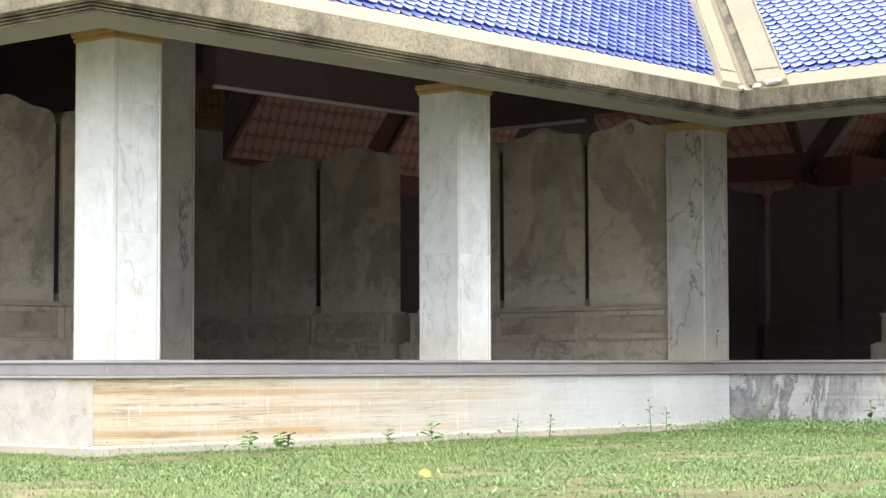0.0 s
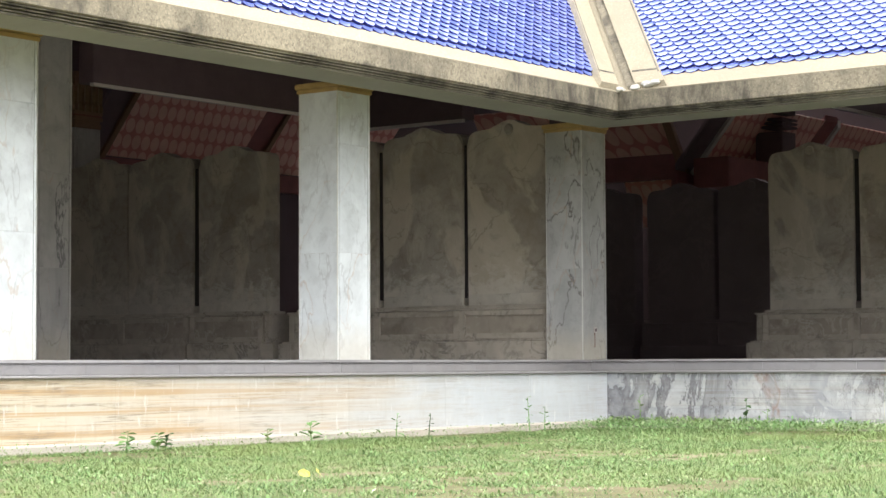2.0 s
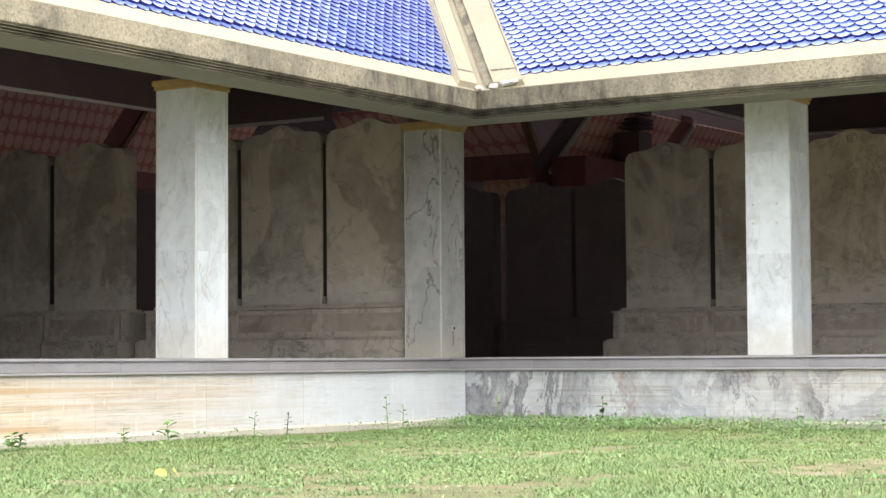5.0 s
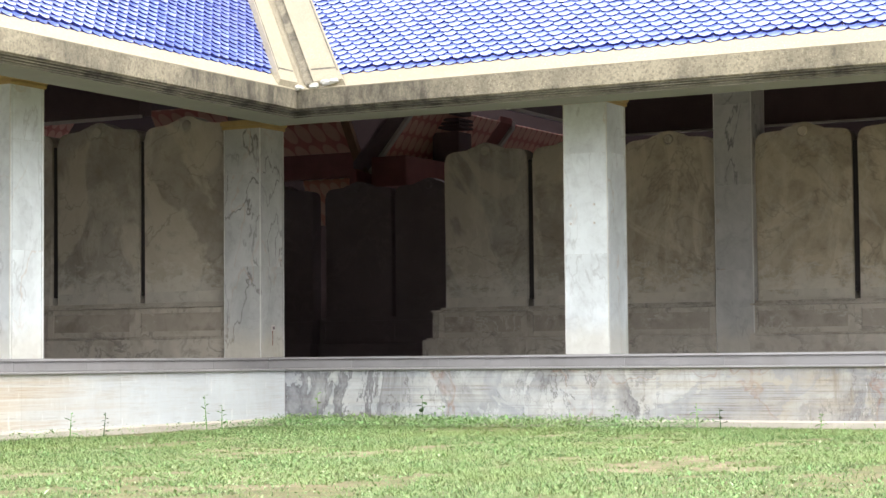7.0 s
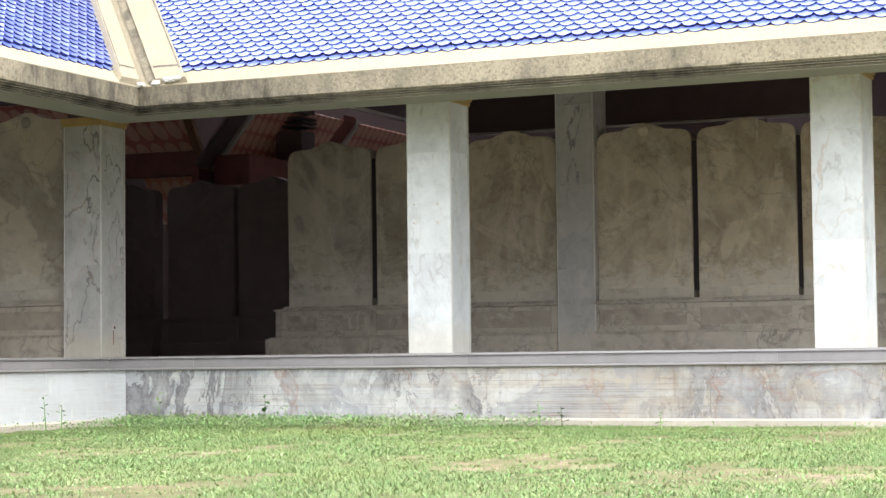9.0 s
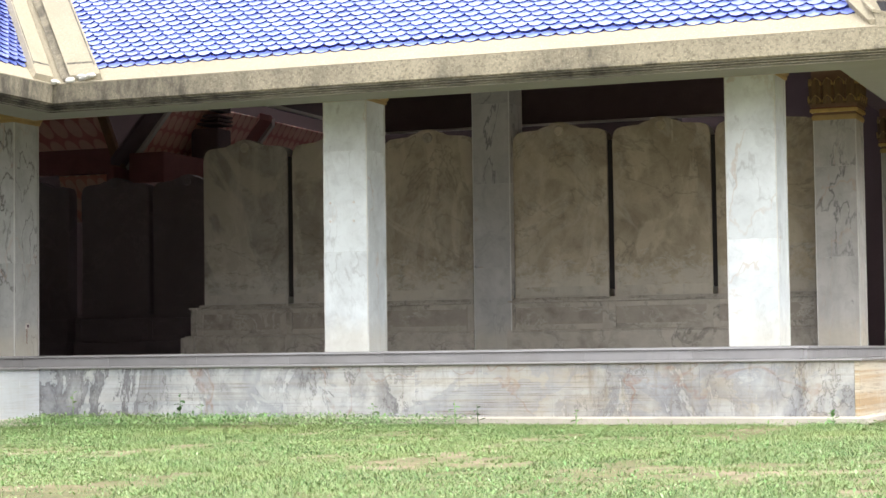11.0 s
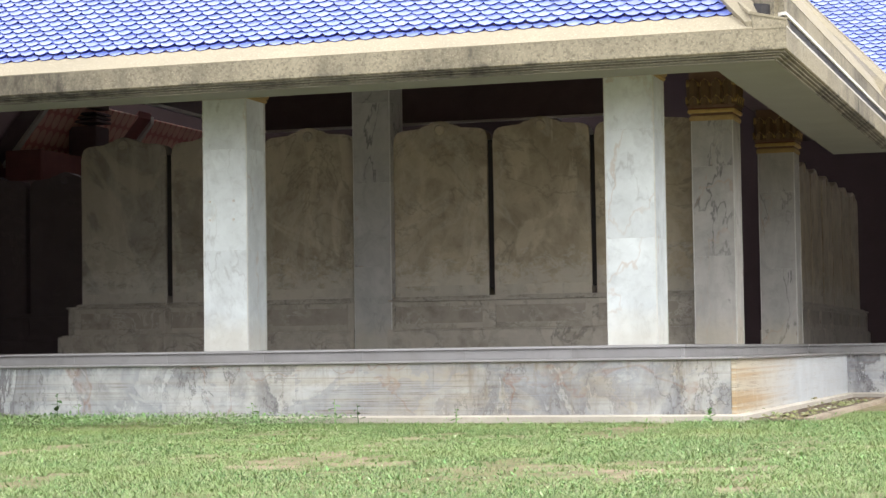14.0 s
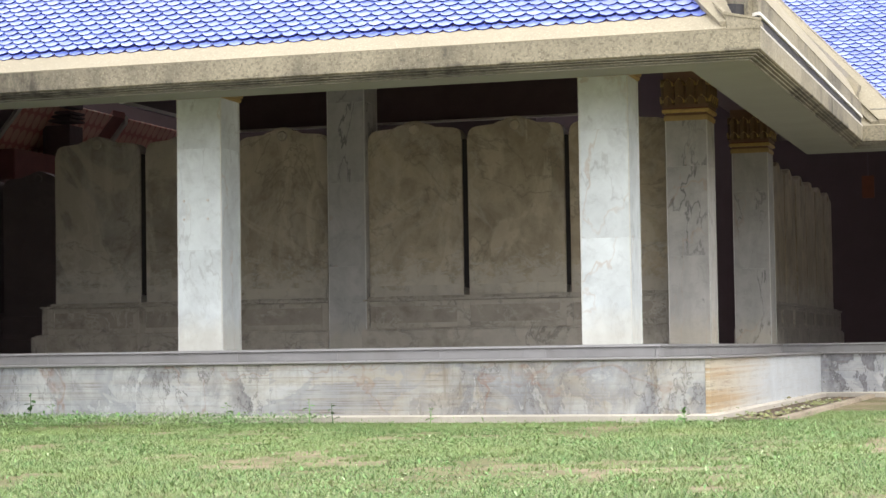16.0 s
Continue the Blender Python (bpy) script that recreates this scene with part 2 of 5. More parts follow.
def stained_marble(name, base, vein, bold=0.5):
    """Column cladding: white marble, grey veins, a yellow tide mark near the floor."""
    m, n, l, b = material(name, 0.38)
    v = coords(n, l, (1, 1, 1), 30.0)
    cloud = noise_tex(n, l, v, 1.8, 8, 0.62, 0.7)
    c = mix(n, l, ramp_fac(n, l, cloud, 0.3, 0.72), base, tuple(x * 0.72 for x in base))
    c = mix(n, l, ramp_fac(n, l, noise_tex(n, l, v, 7, 6, 0.65, 0.4), 0.5, 0.8), c, tuple(x * 0.66 for x in base))
    streak = noise_tex(n, l, coords(n, l, (1.6, 1.6, 0.5), 30.0, (0.5, 0.45, 0.2)), 2.2, 8, 0.62, 0.5)
    c = mix(n, l, times(n, l, ramp_fac(n, l, streak, 0.48, 0.70), 0.65 * bold), c, tuple(x * 0.62 for x in base))
    gate = ramp_fac(n, l, noise_tex(n, l, v, 1.1, 3), 0.34, 0.58)
    crack = noise_tex(n, l, coords(n, l, (1.5, 1.5, 0.55), 30.0, (0.55, 0.55, 0.0)), 1.3, 6, 0.55, 0.25)
    c = mix(n, l, times(n, l, times(n, l, contour(n, l, crack, 0.5, 0.011), gate), bold), c, vein)
    net = noise_tex(n, l, v, 3.4, 7, 0.55, 0.9)
    c = mix(n, l, times(n, l, times(n, l, contour(n, l, net, 0.52, 0.022), ramp_fac(n, l, cloud, 0.46, 0.6)), 0.2), c, vein)
    rust = noise_tex(n, l, coords(n, l, (1.0, 1.0, 0.5), 17.0, (0.5, 0.6, 0.0)), 1.1, 6, 0.5, 0.3)
    c = mix(n, l, times(n, l, times(n, l, contour(n, l, rust, 0.47, 0.006), gate), 0.5), c, (0.42, 0.27, 0.17))
    g = n.new("ShaderNodeNewGeometry")
    sep = n.new("ShaderNodeSeparateXYZ")
    l.new(g.outputs["Position"], sep.inputs[0])
    add = n.new("ShaderNodeMath")
    add.operation = "MULTIPLY_ADD"
    add.inputs[1].default_value = 0.30
    l.new(noise_tex(n, l, v, 6, 4), add.inputs[0])
    l.new(sep.outputs["Z"], add.inputs[2])
    tide = n.new("ShaderNodeMapRange")
    tide.inputs["From Min"].default_value, tide.inputs["From Max"].default_value = 1.12, 0.86
    tide.inputs["To Max"].default_value = 0.34
    l.new(add.outputs[0], tide.inputs["Value"])
    c = mix(n, l, tide.outputs[0], c, (0.60, 0.53, 0.38))
    l.new(c, b.inputs["Base Color"])
    bump(n, l, b, noise_tex(n, l, v, 60, 4), 0.1, 0.002)
    return m


def tablet_stone():
    """Greyish to tan marble, cloudy, mottled, each slab its own tint."""
    m, n, l, b = material("tablet_marble", 0.5)
    v = coords(n, l, (1, 1, 1), 50.0)
    o = n.new("ShaderNodeObjectInfo")
    at = n.new("ShaderNodeSeparateXYZ")
    l.new(o.outputs["Location"], at.inputs[0])
    east = n.new("ShaderNodeMath")
    east.operation = "MULTIPLY_ADD"
    east.inputs[1].default_value = 0.35
    l.new(o.outputs["Random"], east.inputs[0])
    l.new(ramp_fac(n, l, at.outputs["X"], -12.0, -3.5), east.inputs[2])
    east.use_clamp = True
    tint = mix(n, l, east.outputs[0], (0.385, 0.367, 0.328), (0.525, 0.443, 0.305))
    dark = mix(n, l, 1.0, tint, (0.6, 0.58, 0.56), "MULTIPLY")
    c = mix(n, l, ramp_fac(n, l, noise_tex(n, l, v, 1.1, 9, 0.62, 0.9), 0.35, 0.68), tint, dark)
    c = mix(n, l, ramp_fac(n, l, noise_tex(n, l, v, 4.5, 9, 0.70, 0.5), 0.47, 0.85), c, (0.22, 0.175, 0.12))
    patch = ramp_fac(n, l, noise_tex(n, l, coords(n, l, (1, 1, 0.7), 50.0), 1.1, 8, 0.58, 1.0), 0.51, 0.56)
    c = mix(n, l, times(n, l, patch, 0.55), c, mix(n, l, 0.5, tint, (0.68, 0.60, 0.46)))
    crack = ramp(n, [(0.0, (0, 0, 0)), (0.490, (0, 0, 0)), (0.5, (0.5, 0.5, 0.5)), (0.510, (0, 0, 0))])
    l.new(noise_tex(n, l, v, 0.9, 8, 0.58, 0.5), crack.inputs[0])
    c = mix(n, l, crack.outputs[0], c, (0.17, 0.145, 0.11))
    wisp = noise_tex(n, l, coords(n, l, (1, 1, 0.6), 50.0), 1.3, 10, 0.62, 0.7)
    c = mix(n, l, times(n, l, contour(n, l, wisp, 0.56, 0.05), 0.3), c, (0.60, 0.56, 0.47))
    # pale crust where damp has risen from the pedestal
    place = n.new("ShaderNodeSeparateXYZ")
    l.new(coords(n, l), place.inputs[0])
    damp = n.new("ShaderNodeMath")
    damp.operation = "MULTIPLY_ADD"
    damp.inputs[1].default_value = 0.55
    l.new(ramp_fac(n, l, place.outputs["Z"], 2.2, 1.15), damp.inputs[0])
    l.new(noise_tex(n, l, coords(n, l, (1, 1, 1.4), 12.0), 5.5, 10, 0.72, 0.4), damp.inputs[2])
    c = mix(n, l, times(n, l, ramp_fac(n, l, damp.outputs[0], 0.80, 0.93), 0.5), c, (0.60, 0.58, 0.52))
    soot = noise_tex(n, l, coords(n, l, (1, 1, 0.8), 33.0), 9.0, 8, 0.75, 0.3)
    c = mix(n, l, times(n, l, ramp_fac(n, l, soot, 0.58, 0.72), 0.35), c, (0.13, 0.115, 0.095))
    l.new(c, b.inputs["Base Color"])
    bump(n, l, b, noise_tex(n, l, v, 55, 5, 0.7), 0.25, 0.003)
    return m


def glaze():
    m, n, l, b = material("blue_glaze", 0.16)
    b.inputs["IOR"].default_value = 1.5
    b.inputs["Specular IOR Level"].default_value = 0.5
    b.inputs["Coat Weight"].default_value, b.inputs["Coat Roughness"].default_value, b.inputs["Coat IOR"].default_value = 0.32, 0.16, 1.45
    g = n.new("ShaderNodeNewGeometry")
    o = n.new("ShaderNodeObjectInfo")
    v = coords(n, l)
    r = n.new("ShaderNodeMath")
    r.operation = "ADD"
    l.new(g.outputs["Random Per Island"], r.inputs[0])
    l.new(o.outputs["Random"], r.inputs[1])
    fr = n.new("ShaderNodeMath")
    fr.operation = "FRACT"
    l.new(r.outputs[0], fr.inputs[0])
    c = ramp(n, [(0.0, (0.13, 0.18, 0.54)), (0.5, (0.175, 0.24, 0.63)), (0.9, (0.25, 0.32, 0.71)), (1.0, (0.10, 0.14, 0.48))])
    l.new(fr.outputs[0], c.inputs[0])
    c2 = mix(n, l, ramp_fac(n, l, noise_tex(n, l, v, 1.2, 6), 0.45, 0.75), c.outputs[0], (0.18, 0.22, 0.58))
    l.new(c2, b.inputs["Base Color"])
    bump(n, l, b, noise_tex(n, l, v, 14, 3), 0.12, 0.004)
    return m


def stencil(name, red_a, red_b, pale_a, pale_b):
    """Dark red ceiling board with rows of pale oval flowers."""
    m, n, l, b = material(name, 0.6)
    tc = n.new("ShaderNodeTexCoord")
    mp = n.new("ShaderNodeMapping")
    mp.inputs["Scale"].default_value = (1.05, 0.62, 1)
    l.new(tc.outputs["UV"], mp.inputs["Vector"])
    vo = n.new("ShaderNodeTexVoronoi")
    vo.inputs["Scale"].default_value, vo.inputs["Randomness"].default_value = 1.0, 0.0
    vo.voronoi_dimensions = "2D"
    shear = n.new("ShaderNodeVectorMath")
    shear.operation = "ADD"
    sp = n.new("ShaderNodeSeparateXYZ")
    l.new(mp.outputs[0], sp.inputs[0])
    half = n.new("ShaderNodeMath")
    half.operation = "MULTIPLY"
    half.inputs[1].default_value = 0.5
    l.new(sp.outputs["Y"], half.inputs[0])
    cb = n.new("ShaderNodeCombineXYZ")
    l.new(half.outputs[0], cb.inputs["X"])
    l.new(mp.outputs[0], shear.inputs[0])
    l.new(cb.outputs[0], shear.inputs[1])
    l.new(shear.outputs[0], vo.inputs["Vector"])
    f = n.new("ShaderNodeMapRange")
    f.inputs["From Min"].default_value, f.inputs["From Max"].default_value = 0.47, 0.42
    l.new(vo.outputs["Distance"], f.inputs["Value"])
    wear = noise_tex(n, l, coords(n, l), 4, 6)
    red = mix(n, l, ramp_fac(n, l, wear, 0.3, 0.7), red_a, red_b)
    flower = mix(n, l, ramp_fac(n, l, wear, 0.3, 0.7), pale_a, pale_b)
    l.new(mix(n, l, f.outputs[0], red, flower), b.inputs["Base Color"])
    return m


def leaf_material(name, stops, rough=0.6):
    m, n, l, b = material(name, rough)
    g = n.new("ShaderNodeNewGeometry")
    r = ramp(n, stops)
    l.new(g.outputs["Random Per Island"], r.inputs[0])
    c = mix(n, l, ramp_fac(n, l, noise_tex(n, l, coords(n, l), 0.55, 7, 0.66), 0.46, 0.66), r.outputs[0], (0.20, 0.275, 0.09))
    c = mix(n, l, ramp_fac(n, l, noise_tex(n, l, coords(n, l, (1, 1, 1)), 2.6, 8, 0.7, 0.5), 0.50, 0.72), c, (0.125, 0.205, 0.06))
    c = mix(n, l, times(n, l, ramp_fac(n, l, noise_tex(n, l, coords(n, l), 7.0, 5, 0.7), 0.52, 0.70), 0.55), c, (0.26, 0.33, 0.13))
    c = mix(n, l, times(n, l, ramp_fac(n, l, noise_tex(n, l, coords(n, l), 5.0, 5, 0.7, 0.4), 0.54, 0.70), 0.5), c, (0.23, 0.20, 0.11))
    l.new(c, b.inputs["Base Color"])
    b.inputs["Subsurface Weight"].default_value = 0.0
    return m


def soil():
    m, n, l, b = material("lawn_soil", 0.95)
    v = coords(n, l)
    c = mix(n, l, ramp_fac(n, l, noise_tex(n, l, v, 0.55, 7, 0.62), 0.46, 0.6), (0.15, 0.14, 0.06), (0.28, 0.215, 0.145))
    c = mix(n, l, ramp_fac(n, l, noise_tex(n, l, v, 9, 6), 0.4, 0.75), c, (0.07, 0.075, 0.03))
    l.new(c, b.inputs["Base Color"])
    bump(n, l, b, noise_tex(n, l, v, 25, 6), 0.6, 0.02)
    return m


M_COLUMN = stained_marble("white_marble", (0.745, 0.80, 0.825), (0.32, 0.33, 0.34))
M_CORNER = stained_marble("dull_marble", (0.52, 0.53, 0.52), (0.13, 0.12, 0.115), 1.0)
# the outer shafts' marble, greyed to hold the shade inside; bold veins its own
M_SHADED_COLUMN = stained_marble("shaded_column_marble", (0.50, 0.49, 0.47), (0.13, 0.13, 0.13), 1.0)
M_TABLET = tablet_stone()
M_DIE = marble("pedestal_die_marble", (0.40, 0.355, 0.295), (0.56, 0.53, 0.47), (0.16, 0.135, 0.105), 0.75, 0.45, 0.8, 40.0, 2.0)
M_PEDESTAL = marble("pedestal_marble", (0.50, 0.455, 0.385), (0.14, 0.13, 0.115), (0.20, 0.17, 0.13), 0.7, 0.45, 0.8, 40.0, 1.9)
XA, YA, XC, YB = -11.75, 9.82, -3.75, 17.82  # outer corners of the two wings
# tablet stone darkened: the inner hall's shade is put into this colour
M_TABLET_DIM = marble("dim_tablet_stone", (0.19, 0.150, 0.150), (0.24, 0.195, 0.19), (0.15, 0.118, 0.118), 0.6, 0.5)
M_BAND = banded("banded_marble", (0.52, 0.555, 0.59), (0.40, 0.265, 0.13), 0.9)
M_PATCH = patchy("patchy_marble", (0.52, 0.535, 0.545), (0.36, 0.38, 0.415), (0.12, 0.12, 0.135), (0.24, 0.12, 0.07))
M_GREY = marble("grey_plinth_marble", (0.54, 0.52, 0.49), (0.26, 0.24, 0.22), (0.33, 0.265, 0.19), 0.75, 0.45, 0.7, 40.0, 2.2)
M_PAVING = marble("pale_paving_marble", (0.56, 0.55, 0.54), (0.34, 0.33, 0.33), (0.40, 0.38, 0.36), 0.6, 0.35)
M_STEP = marble("step_marble", (0.29, 0.285, 0.29), (0.19, 0.19, 0.20), (0.20, 0.19, 0.185), 0.7, 0.35)
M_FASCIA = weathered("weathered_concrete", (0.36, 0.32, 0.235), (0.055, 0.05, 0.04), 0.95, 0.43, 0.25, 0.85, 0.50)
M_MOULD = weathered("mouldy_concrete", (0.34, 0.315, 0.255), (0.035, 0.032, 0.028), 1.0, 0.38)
M_CREAM = weathered("cream_concrete", (0.365, 0.325, 0.24), (0.20, 0.17, 0.13), 0.7, 0.56, 0.05, 0.0, 0.80)
M_SOFFIT = plain("soffit_paint", (0.265, 0.265, 0.222), 0.85, 0.15, 2.0)
M_DARK = plain("dark_timber", (0.145, 0.098, 0.112), 0.7, 0.3, 5.0)
M_MAROON = plain("maroon_paint", (0.25, 0.085, 0.08), 0.6, 0.3, 5.0)
M_WALL = plain("dark_wall_paint", (0.105, 0.070, 0.076), 0.8, 0.2, 2.0)
M_TRIM = plain("pale_trim", (0.62, 0.58, 0.55), 0.6, 0.15, 5.0)
M_GOLD = plain("gold_paint", (0.70, 0.50, 0.17), 0.4, 0.35, 12.0, 0.2)
M_BRONZE = plain("dull_bronze_paint", (0.20, 0.125, 0.055), 0.5, 0.3, 12.0)
M_UMBER = plain("umber_paint", (0.24, 0.135, 0.075), 0.6, 0.3, 12.0)
M_BEAD = plain("pale_bead_mortar", (0.72, 0.73, 0.70), 0.8, 0.3, 8.0)
M_JOINT = plain("grey_joint_mortar", (0.52, 0.52, 0.50), 0.8, 0.2, 8.0)
M_GROOVE = plain("dark_gutter", (0.075, 0.072, 0.08), 0.9, 0.6, 5.0, 0.0, 0.6)
# near-black that paints the shade deep between neighbouring tablets
M_GAP_SHADE = plain("gap_shade", (0.035, 0.030, 0.030), 0.9, 0.3, 6.0)
M_WHITE = plain("white_edge_paint", (0.80, 0.78, 0.74), 0.7, 0.15, 5.0)
M_MORTAR = plain("splashed_mortar", (0.62, 0.61, 0.58), 0.9, 0.3, 9.0, 0.0, 0.6)
M_YELLOW = plain("yellow_ochre_paint", (0.50, 0.355, 0.14), 0.6, 0.3, 6.0)
M_RUST = plain("rust_red", (0.22, 0.07, 0.04), 0.7, 0.3, 10.0)
M_STENCIL = stencil("stencilled_red", (0.60, 0.24, 0.20), (0.50, 0.19, 0.165), (0.76, 0.47, 0.39), (0.66, 0.39, 0.32))
# lighter copy of the red stencil, with daylight put into its colours
M_STENCIL_LIT = stencil("stencilled_red_lit", (0.78, 0.40, 0.27), (0.70, 0.34, 0.23), (0.86, 0.62, 0.48), (0.80, 0.56, 0.42))
M_GLAZE = glaze()
# dark navy front faces paint the shadow line under each tile edge
M_RIM = plain("shadow_navy_rim", (0.014, 0.022, 0.17), 0.6, 0.3, 8.0)
M_SOIL = soil()
M_FOOT = plain("footing_mortar", (0.51, 0.475, 0.415), 0.9, 0.3, 2.5)
M_KERB = weathered("worn_kerb", (0.40, 0.34, 0.26), (0.12, 0.09, 0.07), 0.8, 0.45)
M_LITTER = leaf_material("dead_leaf_litter", [(0.0, (0.12, 0.08, 0.05)), (0.5, (0.24, 0.17, 0.10)), (0.8, (0.40, 0.34, 0.26)), (1.0, (0.60, 0.57, 0.52))], 0.8)
M_EARTH = plain("bare_earth", (0.10, 0.068, 0.045), 0.95, 0.4, 8.0, 0.0, 0.8)
M_BLADE = leaf_material("grass_blades", [(0.0, (0.04, 0.085, 0.022)), (0.3, (0.09, 0.175, 0.05)), (0.6, (0.155, 0.27, 0.08)), (0.85, (0.245, 0.345, 0.135)), (1.0, (0.37, 0.37, 0.22))])
M_WEED = leaf_material("weed_leaves", [(0.0, (0.11, 0.25, 0.08)), (0.6, (0.19, 0.38, 0.13)), (0.85, (0.28, 0.41, 0.17)), (1.0, (0.52, 0.58, 0.40))], 0.7)
M_STALK = plain("dark_weed_leaf", (0.06, 0.13, 0.04), 0.6, 0.3, 20.0)
M_YLEAF = plain("yellow_leaf", (0.55, 0.52, 0.10), 0.6, 0.2, 30.0)


# ---- building tools ----
def mesh(name, bm, mat, parent=None, label=""):
    me = bpy.data.meshes.new(name)
    bmesh.ops.recalc_face_normals(bm, faces=bm.faces)
    bm.to_mesh(me)
    bm.free()
    me.materials.append(mat)
    ob = new(name, me)
    ob.parent = parent
    if label:
        ob["label"] = label
    return ob


def part(name, bm, mat, parent, label=""):
    """One bmesh as one part of a thing or of a part."""
    return mesh(name, bm, mat, parent, label)


def box(bm, x0, x1, y0, y1, z0, z1, bevel=0.0):
    r = bmesh.ops.create_cube(bm, size=1.0, matrix=Matrix.Translation(((x0 + x1) / 2, (y0 + y1) / 2, (z0 + z1) / 2)) @ Matrix.Diagonal((x1 - x0, y1 - y0, z1 - z0, 1)))
    if bevel:
        es = list({e for v in r["verts"] for e in v.link_edges})
        bmesh.ops.bevel(bm, geom=es, offset=bevel, segments=2, affect="EDGES")
    return bm


def a_box(*a, bevel=0.0):
    return box(bmesh.new(), *a, bevel=bevel)


def prism(points, thick, bevel=0.0):
    """An outline of (x, z) points, extruded from y = 0 to y = thick."""
    bm = bmesh.new()
    a = [bm.verts.new((x, 0, z)) for x, z in points]
    b = [bm.verts.new((x, thick, z)) for x, z in points]
    fa = bm.faces.new(a)
    bm.faces.new(b[::-1])
    for i in range(len(points)):
        j = (i + 1) % len(points)
        bm.faces.new((a[i], b[i], b[j], a[j]))
    if bevel:
        bmesh.ops.bevel(bm, geom=list(fa.edges), offset=bevel, segments=2, affect="EDGES")
    return bm


def hexa(corners):
    """A solid from eight corners: four below, four above, in the same order."""
    bm = bmesh.new()
    v = [bm.verts.new(c) for c in corners]
    for f in ((0, 1, 2, 3), (4, 5, 6, 7), (0, 1, 5, 4), (1, 2, 6, 5), (2, 3, 7, 6), (3, 0, 4, 7)):
        bm.faces.new([v[i] for i in f])
    return bm


# ---- plan: a staircase of wings on a 4 m grid ----
FLOOR, LIP = 0.60, 0.485
XA, YA, YB, XC, YD = -11.75, 9.82, 17.82, -3.75, 25.82
WEST, EAST, NORTH = -30.0, 10.0, 46.0
GROUND = -0.07


WIDER = 0.11  # extra overhang of the north-east wing's eave


def line_at(d):
    """The outline's south-east edge, moved outwards by d."""
    w = WIDER if d > 0.95 else 0.0
    return [(WEST, YA - d), (XA + d, YA - d), (XA + d, YB - d), (XC + d + w, YB - d), (XC + d + w * 1.6, YD - d), (EAST, YD - d)]


def sweep(profile, name, mat, parent=None, label="", start=0, end=5):
    """A band with the closed section [(outwards, height), ...] along the outline."""
    bm = bmesh.new()
    rings = []
    for i in range(start, end + 1):
        rings.append([bm.verts.new((*line_at(d)[i], z)) for d, z in profile])
    for a, b in zip(rings, rings[1:]):
        for k in range(len(profile)):
            k2 = (k + 1) % len(profile)
            bm.faces.new((a[k], b[k], b[k2], a[k2]))
    bm.faces.new(rings[0])
    bm.faces.new(rings[-1])
    return mesh(name, bm, mat, parent, label)


def slab(name, d, z0, z1, mat, parent=None):
    bm = bmesh.new()
    pts = line_at(d) + [(EAST, NORTH), (WEST, NORTH)]
    lo = [bm.verts.new((*p, z0)) for p in pts]
    hi = [bm.verts.new((*p, z1)) for p in pts]
    bm.faces.new(lo)
    bm.faces.new(hi)
    for i in range(len(pts)):
        j = (i + 1) % len(pts)
        bm.faces.new((lo[i], lo[j], hi[j], hi[i]))
    return mesh(name, bm, mat, parent)


# ground
bm = bmesh.new()
bmesh.ops.create_grid(bm, x_segments=2, y_segments=2, size=600)
ground = tagged(mesh("ground", bm, M_SOIL), "short lawn soil with bare brown patches", "lawn", kind="structure")
ground.location.z = GROUND

# footing, plinth core and floor
footing = tagged(sweep([(0.3, -0.3), (0.905, -0.3), (0.905, -0.015), (0.885, 0.0), (0.3, 0.0)], "footing", M_FOOT), "cream mortar footing along the foot of the plinth", "footing", kind="structure")
plinth = tagged(slab("plinth", 0.80, -0.2, LIP - 0.022, M_FOOT), "pale veined marble plinth stained by water", "plinth", kind="structure")
part_lip = sweep([(0.25, LIP - 0.022), (0.862, LIP - 0.022), (0.872, LIP - 0.012), (0.868, LIP), (0.25, LIP)], "lip", M_STEP, plinth)
floor = tagged(slab("floor", 0.27, 0.3, FLOOR - 0.03, M_STEP), "polished grey marble floor slab on the plinth", "floor", kind="structure")
sweep([(0.0, FLOOR - 0.028), (0.312, FLOOR - 0.028), (0.318, FLOOR - 0.02), (0.312, FLOOR), (0.0, FLOOR)], "nosing", M_STEP, floor)
bm = bmesh.new()
pts = line_at(-0.002)
vs = [bm.verts.new((*p, FLOOR)) for p in pts + [(EAST, NORTH), (WEST, NORTH)]]
bm.faces.new(vs)
mesh("paving", bm, M_PAVING, floor)

# ---- eave ----
Z_CAP = 3.745
eave = tagged(new("eave"), "weathered concrete eave with stepped mouldings below", "eave", kind="structure")
sweep([(0.72, 2.94), (1.17, 2.94), (1.17, 2.97), (0.72, 3.05)], "soffit", M_SOFFIT, eave)
steps = [(1.10, 2.945)]
for k in range(4):
    steps += [(1.182 + 0.026 * k, 2.942 + 0.0185 * k), (1.184 + 0.026 * k, 2.950 + 0.0185 * k), (1.155 + 0.026 * k, 2.952 + 0.0185 * k), (1.155 + 0.026 * k, 2.9605 + 0.0185 * k)]
steps += [(1.275, 3.014), (1.10, 3.014)]
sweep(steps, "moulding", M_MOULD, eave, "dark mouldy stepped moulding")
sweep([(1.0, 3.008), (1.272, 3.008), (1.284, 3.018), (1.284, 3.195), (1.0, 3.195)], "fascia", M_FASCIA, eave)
for a, b in ((0, 1), (1, 2), (2, 3), (4, 5)):
    sweep([(0.9, 3.19), (1.280, 3.191), (1.284, 3.203), (1.098, 3.353), (0.9, 3.353)], "cream_band", M_CREAM, eave, "sunlit cream band", a, b)
